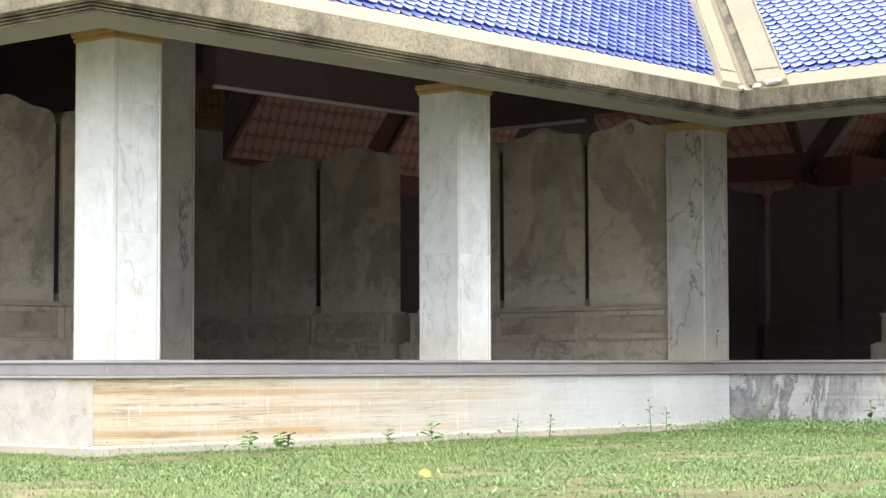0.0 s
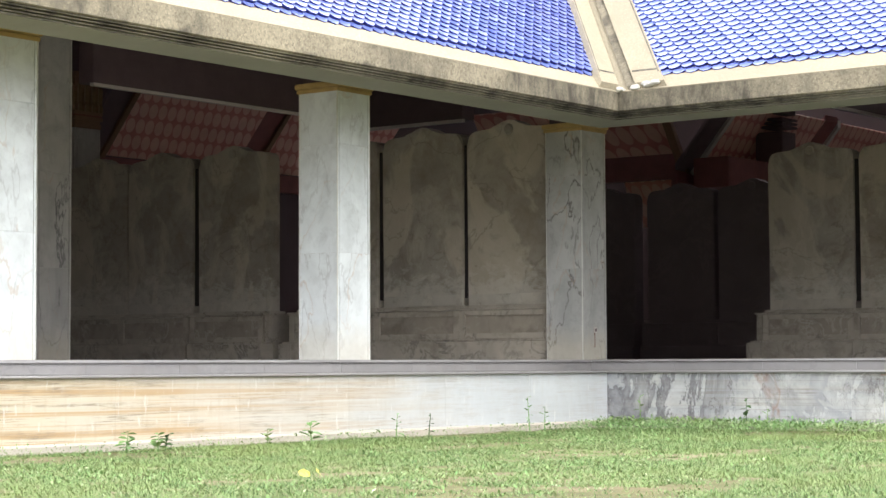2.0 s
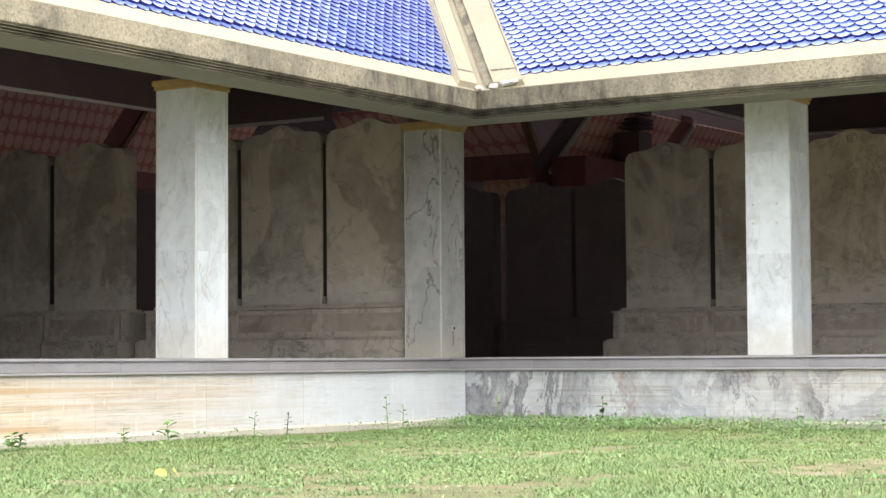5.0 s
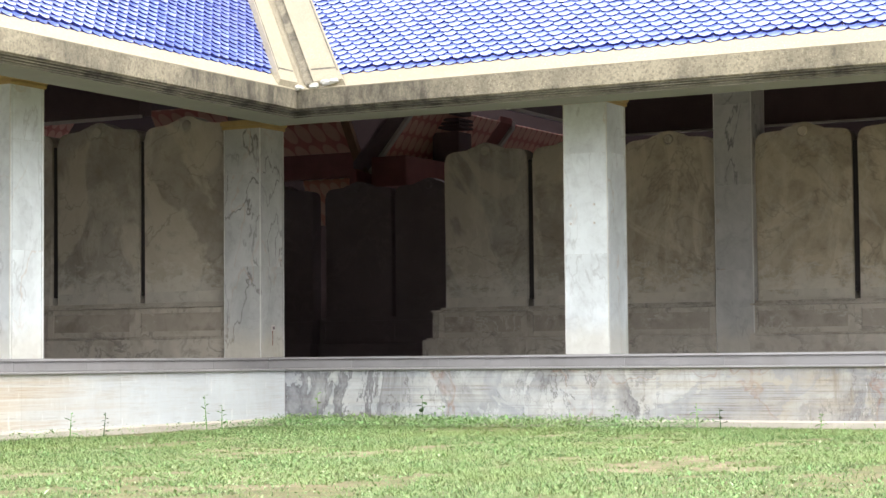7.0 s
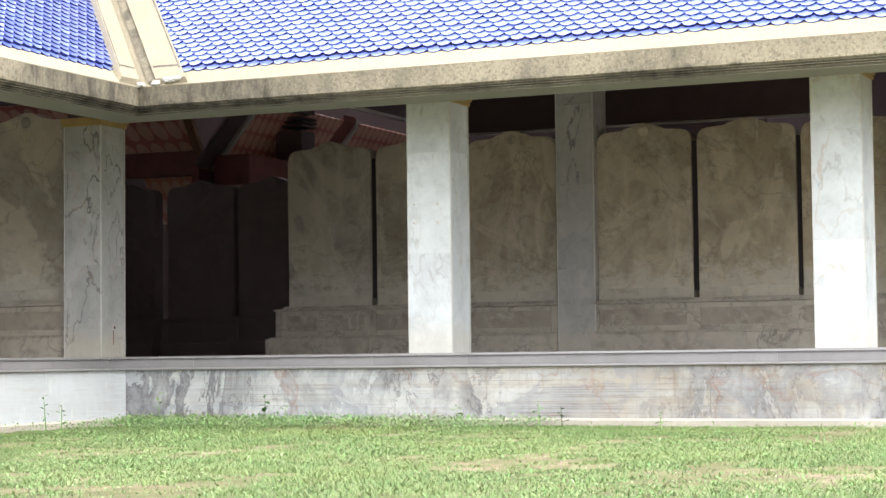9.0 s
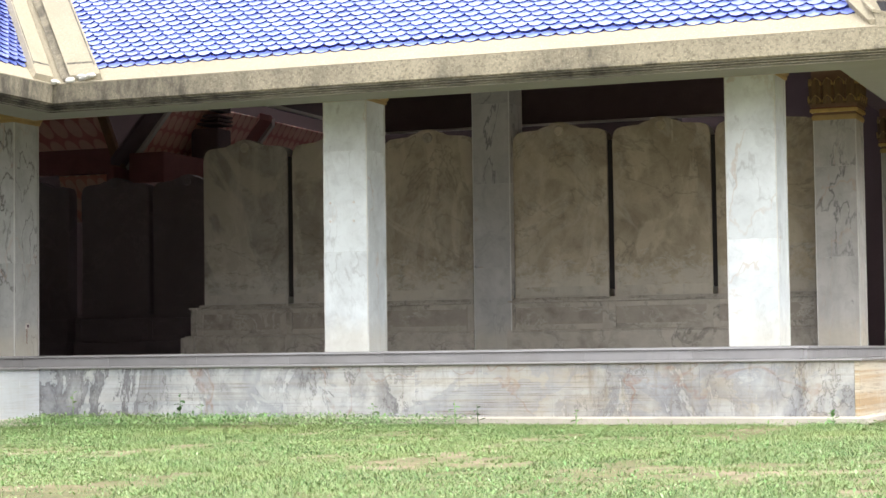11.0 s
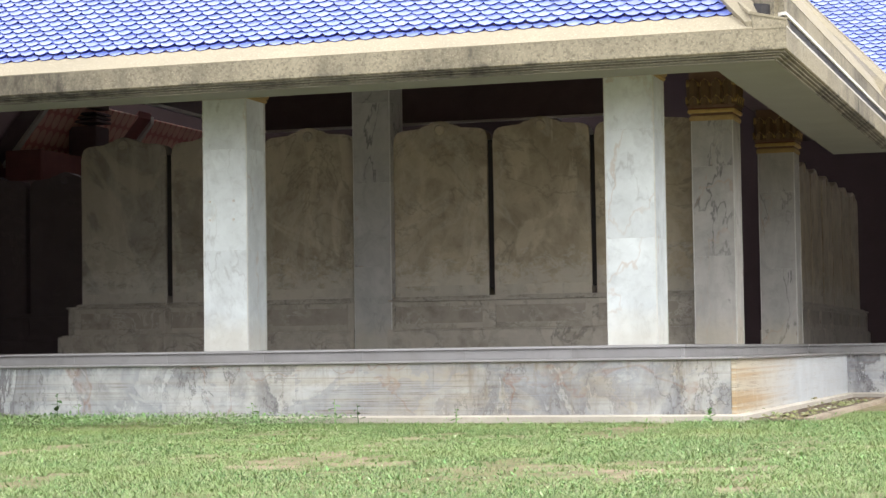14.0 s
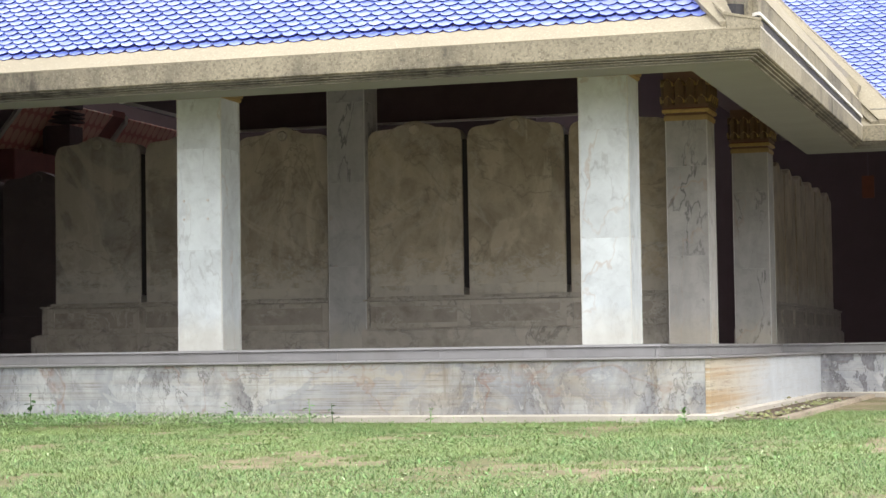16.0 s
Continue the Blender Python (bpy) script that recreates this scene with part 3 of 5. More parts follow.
# the wing to the north-east carries an open gutter and a higher band
sweep([(1.0, 3.193), (1.284, 3.193), (1.288, 3.208), (1.276, 3.210), (1.0, 3.200)], "gutter", M_WHITE, eave, "open white-edged gutter", 3, 4)
sweep([(0.9, 3.196), (1.268, 3.196), (1.268, 3.300), (0.9, 3.300)], "gutter_back", M_GROOVE, eave, "dark gutter back", 3, 4)
sweep([(0.9, 3.298), (1.286, 3.298), (1.286, 3.326), (0.9, 3.326)], "drip_edge", M_WHITE, eave, "white drip edge", 3, 4)
sweep([(0.7, 3.326), (1.272, 3.326), (1.272, 3.478), (0.7, 3.478)], "upstand", M_FASCIA, eave, "", 3, 4)
sweep([(0.7, 3.478), (1.276, 3.478), (1.270, 3.49), (1.14, Z_CAP), (0.7, Z_CAP)], "cream_band", M_CREAM, eave, "cream cap of the upstand", 3, 4)

# ---- roof ----
TAN, D0, Z0, RUN = 1.08, 1.12, 3.325, 5.2
RAISE = 0.40  # the north-east wing stands a little higher
roof = tagged(new("roof"), "steep roof of glazed cobalt blue scale tiles", "roof", kind="structure")
bm = bmesh.new()
lo = [bm.verts.new((*p, Z0 - 0.006)) for p in line_at(D0)]
hi = [bm.verts.new((*p, Z0 - 0.006 + RUN * TAN)) for p in line_at(D0 - RUN)]
lo2 = [bm.verts.new((*p, Z0 - 0.12)) for p in line_at(D0 - 0.08)]
hi2 = [bm.verts.new((*p, Z0 - 0.12 + RUN * TAN)) for p in line_at(D0 - RUN - 0.08)]
for i in range(5):
    bm.faces.new((lo[i], lo[i + 1], hi[i + 1], hi[i]))
    bm.faces.new((lo2[i], hi2[i], hi2[i + 1], lo2[i + 1]))
    bm.faces.new((lo[i], lo2[i], lo2[i + 1], lo[i + 1]))
up = [bm.verts.new((v.co.x, v.co.y, v.co.z + RAISE)) for v in (lo[3], lo[4], hi[4], hi[3])]
bm.faces.new(up)
for a, b, c, d in ((lo[3], lo[4], up[1], up[0]), (lo[4], hi[4], up[2], up[1]), (hi[3], lo[3], up[0], up[3])):
    bm.faces.new((a, b, c, d))
mesh("decking", bm, M_DARK, roof)
bm = bmesh.new()
ridge = line_at(D0 - RUN)
vs = [bm.verts.new((*p, Z0 + RUN * TAN - 0.05)) for p in ridge + [(EAST, NORTH), (-13.2, NORTH), (-13.2, 31.5), (-17.6, 31.5), (-17.6, NORTH), (WEST, NORTH)]]
vt = [bm.verts.new((v.co.x, v.co.y, v.co.z + 0.15)) for v in vs]
bm.faces.new(vs)
bm.faces.new(vt)
for i in range(len(vs)):
    j = (i + 1) % len(vs)
    bm.faces.new((vs[i], vs[j], vt[j], vt[i]))
mesh("top", bm, M_DARK, roof)

UP = Vector((0, 0, 1))
SLOPE = math.hypot(1, TAN)


def on_roof(side, u, h, lift=0.0):
    """A place on one roof side: u along its eave from its west or south end, h inwards from the eave."""
    p = line_at(D0)
    a, b = Vector(p[side]), Vector(p[side + 1])
    along = (b - a).normalized()
    inward = Vector((-along.y, along.x))
    q = a + along * u + inward * h
    n = Vector((-inward.x * TAN, -inward.y * TAN, 1)) / SLOPE
    return Vector((q.x, q.y, Z0 + (RAISE if side == 3 else 0.0) + h * TAN)) + n * lift


def roof_strip(name, side, u0, u1, h0, h1, drift, lift, mat, parent):
    """A raised strip up a roof side; drift: how far u moves for each metre inwards."""
    lo = [on_roof(side, u0 + drift * h0, h0, -0.03), on_roof(side, u1 + drift * h0, h0, -0.03), on_roof(side, u1 + drift * h1, h1, -0.03), on_roof(side, u0 + drift * h1, h1, -0.03)]
    up = [on_roof(side, u0 + drift * (h0 + 0.05), h0 + 0.05, lift), on_roof(side, u1 + drift * (h0 + 0.05), h0 + 0.05, lift), on_roof(side, u1 + drift * h1, h1, lift), on_roof(side, u0 + drift * h1, h1, lift)]
    return part(name, hexa(lo + up), mat, parent)


LEN = [XA + D0 - WEST, 8.0, 8.0 + WIDER, 8.0, EAST - XC - D0 - WIDER]
for side in range(4):
    valley = side % 2 == 1
    ridge = new("valley" if valley else "hip")
    ridge.parent = roof
    e = LEN[side]
    # the strips keep to the line where two sides meet
    if valley:
        roof_strip("band", side, e - 0.36, e - 0.05, -0.15, RUN, 1.0, 0.085, M_CREAM, ridge)
        roof_strip("band", side + 1, 0.25, 0.58, -0.15, RUN, -1.0, 0.085, M_CREAM, ridge)
        roof_strip("channel", side, e - 0.06, e + 0.02, -0.155, RUN, 1.0, 0.03, M_CREAM, ridge)
        roof_strip("channel", side + 1, -0.02, 0.15, -0.155, RUN, -1.0, 0.024, M_CREAM, ridge)
        roof_strip("channel", side + 1, 0.145, 0.255, -0.156, RUN, -1.0, 0.06, M_FASCIA, ridge)
        roof_strip("seam", side, e - 0.075, e - 0.05, -0.15, RUN, 1.0, 0.05, M_MOULD, ridge)
        # drawn lines near the outer edges and across the ends of the bands
        roof_strip("groove", side, e - 0.345, e - 0.33, -0.05, RUN, 1.0, 0.0875, M_MOULD, ridge)
        roof_strip("groove", side + 1, 0.55, 0.565, -0.05, RUN, -1.0, 0.0875, M_MOULD, ridge)
        roof_strip("groove", side, e - 0.33, e - 0.06, -0.03, 0.035, 1.0, 0.0875, M_MOULD, ridge)
        roof_strip("groove", side + 1, 0.27, 0.55, -0.03, 0.035, -1.0, 0.0875, M_MOULD, ridge)
    else:
        roof_strip("band", side, e - 0.28, e - 0.06, -0.15, RUN, -1.0, 0.07, M_CREAM, ridge)
        roof_strip("band", side + 1, 0.06, 0.30, -0.15, RUN, 1.0, 0.07, M_CREAM, ridge)
        roof_strip("channel", side, e - 0.07, e + 0.02, -0.13, RUN, -1.0, 0.02, M_FASCIA, ridge)
        roof_strip("channel", side + 1, -0.02, 0.07, -0.13, RUN, 1.0, 0.024, M_FASCIA, ridge)

c0 = Vector((*line_at(D0 + 0.10)[3], 0))
inw = Vector((-1, 1, 0))
side_off = Vector((1, 1, 0)) * 0.035
ends = []
for h in (0.0, RUN):
    q = c0 + inw * h
    z = Z0 - 0.12 + h * TAN
    ends.append([Vector((q.x, q.y, z)) - side_off, Vector((q.x, q.y, z)) + side_off, Vector((q.x, q.y, z + RAISE + 0.14)) - side_off, Vector((q.x, q.y, z + RAISE + 0.14)) + side_off])
(a, b, c, d), (e, f, g, h) = ends
part("hip_wall", hexa([a, b, f, e, c, d, h, g]), M_FASCIA, roof, "concrete wall along the hip")
# dark gutter end against the hip wall
part("gutter_end", hexa([v + Vector((-0.10, -0.02, -0.02)) for v in (a, b)] + [v + Vector((0.02, -0.02, -0.02)) + inw * 0.3 for v in (b, a)] + [v + Vector((-0.10, -0.02, 0.20)) for v in (a, b)] + [v + Vector((0.02, -0.02, 0.26)) + inw * 0.3 for v in (b, a)]), M_GROOVE, roof, "dark gutter end at the hip")

# outlet box where the hip's trough drains over the corner
cx, cy = line_at(1.284)[3]
part("outlet", hexa([(cx - 0.27, cy - 0.004, 3.19), (cx + 0.004, cy - 0.004, 3.19), (cx + 0.004, cy + 0.25, 3.19), (cx - 0.42, cy + 0.25, 3.19), (cx - 0.29, cy + 0.012, 3.325), (cx + 0.004, cy - 0.004, 3.255), (cx - 0.02, cy + 0.25, 3.30), (cx - 0.46, cy + 0.28, 3.50)]), M_FASCIA, roof, "concrete outlet of the hip trough")
part("rim", hexa([(cx - 0.30, cy + 0.004, 3.322), (cx + 0.008, cy - 0.010, 3.252), (cx + 0.008, cy + 0.03, 3.252), (cx - 0.28, cy + 0.05, 3.322), (cx - 0.30, cy + 0.004, 3.345), (cx + 0.008, cy - 0.010, 3.272), (cx + 0.008, cy + 0.03, 3.272), (cx - 0.28, cy + 0.05, 3.345)]), M_CREAM, roof)
part("rim", hexa([(cx - 0.31, cy + 0.006, 3.322), (cx - 0.28, cy + 0.016, 3.322), (cx - 0.45, cy + 0.29, 3.50), (cx - 0.48, cy + 0.28, 3.50), (cx - 0.31, cy + 0.006, 3.347), (cx - 0.28, cy + 0.016, 3.347), (cx - 0.45, cy + 0.29, 3.525), (cx - 0.48, cy + 0.28, 3.525)]), M_CREAM, roof)


def mortar(name, centre, size, seed):
    """A rough lump of set mortar."""
    rng = random.Random(seed)
    bm = bmesh.new()
    bmesh.ops.create_icosphere(bm, subdivisions=2, radius=1.0)
    for v in bm.verts:
        v.co = Vector(centre) + Vector((v.co.x * size[0], v.co.y * size[1], v.co.z * size[2])) * rng.uniform(0.7, 1.2)
    return part(name, bm, M_MORTAR, roof, "pale splashed mortar")


for k, (dx, dy, dz, w) in enumerate(((-0.30, 0.36, 0.44, 0.10), (-0.20, 0.30, 0.40, 0.09), (-0.12, 0.26, 0.36, 0.06))):
    mortar("mortar", (cx + dx, cy + dy, 3.2 + dz), (w, w * 0.8, w * 0.4), k)
vx, vy = line_at(1.275)[2]
for k, (dx, dy, dz, w) in enumerate(((0.02, -0.01, 0.02, 0.05), (0.20, -0.005, 0.03, 0.05), (0.34, -0.005, 0.05, 0.06), (0.42, 0.0, 0.06, 0.05))):
    mortar("mortar", (vx + dx, vy + dy, 3.2 + dz), (w * 1.3, 0.03, w * 0.55), 10 + k)

# ---- ceilings and beams inside ----
beams = [
    ("x", XA - 0.40, 0.34, YA - 0.1, YB + 1.0, 3.62, 3.95), ("y", YB + 0.06, 0.34, XA - 0.4, XC, 3.62, 3.95), ("y", YA + 0.06, 0.34, WEST, XA, 3.62, 3.95),
    ("x", XC - 0.40, 0.34, YB, 30.0, 3.62, 3.95), ("y", YD + 0.06, 0.34, XC, EAST, 3.62, 3.95),
]


def beam(axis, at, wide, a, b, z0, z1, trim=0.0, label="dark-stained timber beam over the columns"):
    ob = new("beam")
    bm = a_box(at, at + wide, a, b, z0, z1, bevel=0.008) if axis == "x" else a_box(a, b, at, at + wide, z0, z1, bevel=0.008)
    part("timber", bm, M_DARK, ob)
    if trim:
        bm = a_box(at + wide - 0.05, at + wide + 0.01, a, b, z0 - trim, z0 - 0.002) if axis == "x" else a_box(a, b, at - 0.01, at + 0.05, z0 - trim, z0 - 0.002)
        part("trim", bm, M_TRIM, ob, "pale painted trim strip")
    return tagged(ob, label, "beam", "roof beams", "structure")


for args in beams:
    beam(*args)
beam("x", -15.98, 0.23, 14.55, 19.0, 3.55, 5.2, 0.035, "dark deep timber beam with a pale lower trim")
beam("y", 24.60, 0.25, -11.0, -5.6, 3.54, 4.9, 0.03, "dark deep timber beam with a pale lower trim")

beam("y", 20.40, 0.25, -17.0, -15.25, 3.68, 4.9, 0.04, "dark deep timber beam with a pale lower trim")
beam("x", -12.17, 0.23, 21.8, 27.4, 3.97, 5.2, 0.04, "dark deep timber beam with a pale lower trim")


def uv_panel(name, corners, thick, mat, parent, cell=0.27):
    """A sloping board from four corners (low a, high b, high c, low d), with its pattern laid out in cells."""
    a, b, c, d = [Vector(p) for p in corners]
    n = (b - a).cross(d - a).normalized()
    if n.z < 0:
        n = -n
    bm = hexa([a, b, c, d, a + n * thick, b + n * thick, c + n * thick, d + n * thick])
    uv = bm.loops.layers.uv.new("UVMap")
    along, up = (d - a).normalized(), (b - a).normalized()
    for f in bm.faces:
        for lp in f.loops:
            lp[uv].uv = ((lp.vert.co - a).dot(along) / cell, (lp.vert.co - a).dot(up) / (cell * 0.87))
    return part(name, bm, mat, parent)


def ceiling_bay(x0, z0, y0, y1, rafter, rise=1.18, run=0.85):
    """A bay of the inner slope that climbs to the east: patterned board, pale foot strip, maroon rafters at its sides."""
    ob = new("ceiling_bay")
    uv_panel("board", [(x0, y0, z0), (x0 + run, y0, z0 + rise * run), (x0 + run, y1, z0 + rise * run), (x0, y1, z0)], 0.03, M_STENCIL, ob, 0.215)
    part("foot", hexa([(x0 - 0.1, y0 - 0.5, z0 - 0.32), (x0 + 0.02, y0 - 0.5, z0 - 0.32), (x0 + 0.02, y1, z0 - 0.32), (x0 - 0.1, y1, z0 - 0.32), (x0 - 0.1, y0 - 0.5, z0 - 0.02), (x0 + 0.02, y0 - 0.5, z0 - 0.02), (x0 + 0.02, y1, z0 - 0.02), (x0 - 0.1, y1, z0 - 0.02)]), M_MAROON, ob, "maroon foot board")
    part("edge", hexa([(x0, y0 - 0.10, z0 - 0.07), (x0 + run, y0 - 0.10, z0 + rise * run - 0.07), (x0 + run, y0, z0 + rise * run - 0.07), (x0, y0, z0 - 0.07), (x0, y0 - 0.10, z0 + 0.05), (x0 + run, y0 - 0.10, z0 + rise * run + 0.05), (x0 + run, y0, z0 + rise * run + 0.05), (x0, y0, z0 + 0.05)]), M_UMBER if x0 < -20 else M_TRIM, ob, "painted edge strip")
    part("rafter", hexa([(x0, y0 - 0.55, z0 - 0.0), (x0 + run, y0 - 0.55, z0 + rise * run - 0.0), (x0 + run, y0 - 0.105, z0 + rise * run - 0.0), (x0, y0 - 0.105, z0 - 0.0), (x0, y0 - 0.55, z0 + 0.1), (x0 + run, y0 - 0.55, z0 + rise * run + 0.1), (x0 + run, y0 - 0.105, z0 + rise * run + 0.1), (x0, y0 - 0.105, z0 + 0.1)]), rafter, ob, "dark rafter")
    return tagged(ob, "sloping red ceiling bay stencilled with pale flowers", "ceiling", "ceiling bays", "structure")


for x0, z0, y0, y1, mat in ((-23.35, 3.87, 21.8, 24.75, M_DARK), (-23.35, 3.87, 25.3, 28.25, M_MAROON), (-15.70, 3.50, 26.95, 29.75, M_DARK), (-15.70, 3.50, 30.3, 33.1, M_MAROON)):
    ceiling_bay(x0, z0, y0, y1, mat)
corner_bay = tagged(new("ceiling_bay"), "red stencilled ceiling bay above a maroon wall plate", "ceiling", "ceiling bays", "structure")
uv_panel("board", [(-19.4, 26.77, 3.80), (-19.4, 26.2, 4.60), (-15.86, 26.2, 4.60), (-15.84, 26.77, 3.80)], 0.03, M_STENCIL, corner_bay)
part("wall_plate", a_box(-19.4, -15.75, 26.78, 26.95, 3.42, 3.80, bevel=0.01), M_MAROON, corner_bay, "maroon wall plate")
part("hip_strip", hexa([(-15.80, 26.70, 3.46), (-15.66, 26.70, 3.46), (-15.76, 26.1, 4.6), (-15.90, 26.1, 4.6), (-15.80, 26.80, 3.46), (-15.66, 26.80, 3.46), (-15.76, 26.2, 4.6), (-15.90, 26.2, 4.6)]), M_UMBER, corner_bay, "umber corner strip")
plate = tagged(mesh("wall_plate", a_box(-15.5, -14.9, 26.6, 33.0, 3.22, 3.68, bevel=0.01), M_MAROON), "maroon wall plate under the sloping ceiling", "beam", kind="structure")
uv_panel("lower_board", [(-16.92, 27.1, 2.70), (-16.92, 26.9, 3.41), (-16.0, 26.9, 3.41), (-16.0, 27.1, 2.70)], 0.03, M_STENCIL_LIT, corner_bay, 0.2)

# closing walls, out of sight; the south one is added to keep light out
for nm, a in (("wall_north", (WEST, EAST, NORTH - 0.3, NORTH, 0.5, 8)), ("wall_west", (WEST - 0.3, WEST, YA - 1, NORTH, 0.5, 8)), ("wall_east", (EAST, EAST + 0.3, YD, NORTH, 0.5, 8)), ("wall_south", (WEST, -18.6, YA + 0.5, YA + 0.8, 0.55, 6.0)), ("wall_inner", (-28.0, -9.0, 34.5, 34.8, 0.55, 8.8))):
    tagged(mesh(nm, a_box(*a), M_WALL), "plain dark closing wall, added", "wall", kind="structure")


# ---- columns ----
W = 0.46
TIERS = ((0.0, 0.9690), (0.9706, 1.9560), (1.9576, 2.44))


def panel_set(ob, tiers, mat=None):
    """Marble slabs on the four sides, with mortar showing between them."""
    made = {}
    for z0, z1 in tiers:
        for turn in (0, 90, 180, 270):
            wide = W if turn in (0, 180) else W - 0.062
            key = (wide, z0)
            if key not in made:
                o = part("panel", a_box(-wide / 2, wide / 2, -W / 2, -W / 2 + 0.025, z0, z1, bevel=0.002), mat or M_COLUMN, ob)
                made[key] = o.data
            else:
                o = new("panel", made[key])
                o.parent = ob
            o.matrix_basis = pose(-W / 2, W / 2, 0, 0, 0, turn)
    # mortar beads down the four corners
    bead = None
    for x, y in ((0, 0), (-W, 0), (0, W), (-W, W)):
        if bead is None:
            bead = part("corner_bead", a_box(-0.006, 0.006, -0.006, 0.006, 0.0, tiers[-1][1], bevel=0.003), M_BEAD, ob)
            o = bead
        else:
            o = new("corner_bead", bead.data)
            o.parent = ob
        o.location = (x + (0.003 if x else -0.003), y + (-0.003 if y else 0.003), 0)


def outer_column(x, y):
    ob = new("column")
    part("core", a_box(-W + 0.006, -0.006, 0.006, W - 0.006, 0, 2.44), M_JOINT, ob, "pale mortar core")
    panel_set(ob, TIERS)
    bm = bmesh.new()
    box(bm, -W - 0.02, 0.02, -0.02, W + 0.02, 2.44, 2.475, bevel=0.008)
    box(bm, -W - 0.034, 0.034, -0.034, W + 0.034, 2.478, 2.53, bevel=0.01)
    part("moulding", bm, M_YELLOW, ob, "faded yellow moulding")
    part("neck", a_box(-W + 0.03, -0.03, 0.03, W - 0.03, 2.53, 3.03), M_DARK, ob)
    ob.location = (x, y, FLOOR)
    return tagged(ob, "square column clad in veined grey-white marble", "column", "columns of the colonnade")


first = outer_column(XA, YA)
for x, y in ((XA, YA + 4), (XA, YB), (XA + 4, YB), (XC, YB), (XA - 4, YA), (XA - 8, YA), (XC + 4, YD), (XC + 8, YD)):
    c = copy_thing(first, pose(x, y, FLOOR))
    if (x, y) == (XA, YB):
        corner = c
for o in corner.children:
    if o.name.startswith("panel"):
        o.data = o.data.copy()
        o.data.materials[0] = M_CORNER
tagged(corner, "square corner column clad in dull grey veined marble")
# four bolt heads low on a shaft of the recess
bolted = next(o for o in bpy.data.objects if o.name.startswith("column") and (o.location - Vector((XA + 4, YB, FLOOR))).length < 0.01)
for x in (-W + 0.07, -W + 0.32):
    for z in (1.27, 1.45):
        bm = bmesh.new()
        bmesh.ops.create_cone(bm, cap_ends=True, segments=10, radius1=0.013, radius2=0.009, depth=0.014, matrix=Matrix.Translation((x, -0.006, z)) @ Matrix.Rotation(radians(90), 4, "X"))
        part("bolt", bm, M_TRIM, bolted, "small pale bolt head")
# a small socket with a rust run on the corner column
part("socket", a_box(-0.002, 0.012, 0.205, 0.265, 0.285, 0.345, bevel=0.003), M_TRIM, corner, "small pale socket box")
part("socket_hole", a_box(0.0122, 0.0135, 0.219, 0.252, 0.299, 0.331), M_DARK, corner, "dark socket hole")
part("rust_run", a_box(-0.001, 0.0012, 0.226, 0.238, 0.13, 0.288), M_RUST, corner, "brown rust streak")


def tall_column(x, y, top=3.6, w=W):
    ob = new("column")
    part("core", a_box(-w + 0.006, -0.006, 0.006, w - 0.006, 0, top), M_JOINT, ob)
    panel_set(ob, ((0.0, 0.968), (0.971, 1.955), (1.958, 2.9), (2.903, top)), M_SHADED_COLUMN)
    ob.location = (x, y, FLOOR)
    return tagged(ob, "tall square inner column clad in marble greyed for shade", "column", "inner columns")


tall_column(-7.80, 22.12)
tall_column(XA - 4 - 0.035, YA + 4)


def petal(w, h):
    """A pointed lotus petal, bulging forward, with a raised rim."""
    bm = bmesh.new()
    prof = [(0.0, 0.44), (max(0.2, 1 - 0.085 / h), 0.48), (1 - 0.055 / h, 0.46), (1 - 0.035 / h, 0.36), (1 - 0.015 / h, 0.16), (1.0, 0.0)]
    rows = []
    for t, hw in prof:
        bulge = 0.012 + 0.014 * t
        rows.append([bm.verts.new((-hw * w, 0.0, t * h)), bm.verts.new((-hw * w * 0.72, -bulge - 0.012, t * h)), bm.verts.new((0, -bulge * 0.5, t * h)), bm.verts.new((hw * w * 0.72, -bulge - 0.012, t * h)), bm.verts.new((hw * w, 0.0, t * h))])
    for i, (a, b) in enumerate(zip(rows, rows[1:])):
        for k in range(4):
            bm.faces.new((a[k], a[k + 1], b[k + 1], b[k])).material_index = 0 if (k in (0, 3) and i > 0) or i == 4 else 1
    bmesh.ops.remove_doubles(bm, verts=bm.verts, dist=0.001)
    return bm


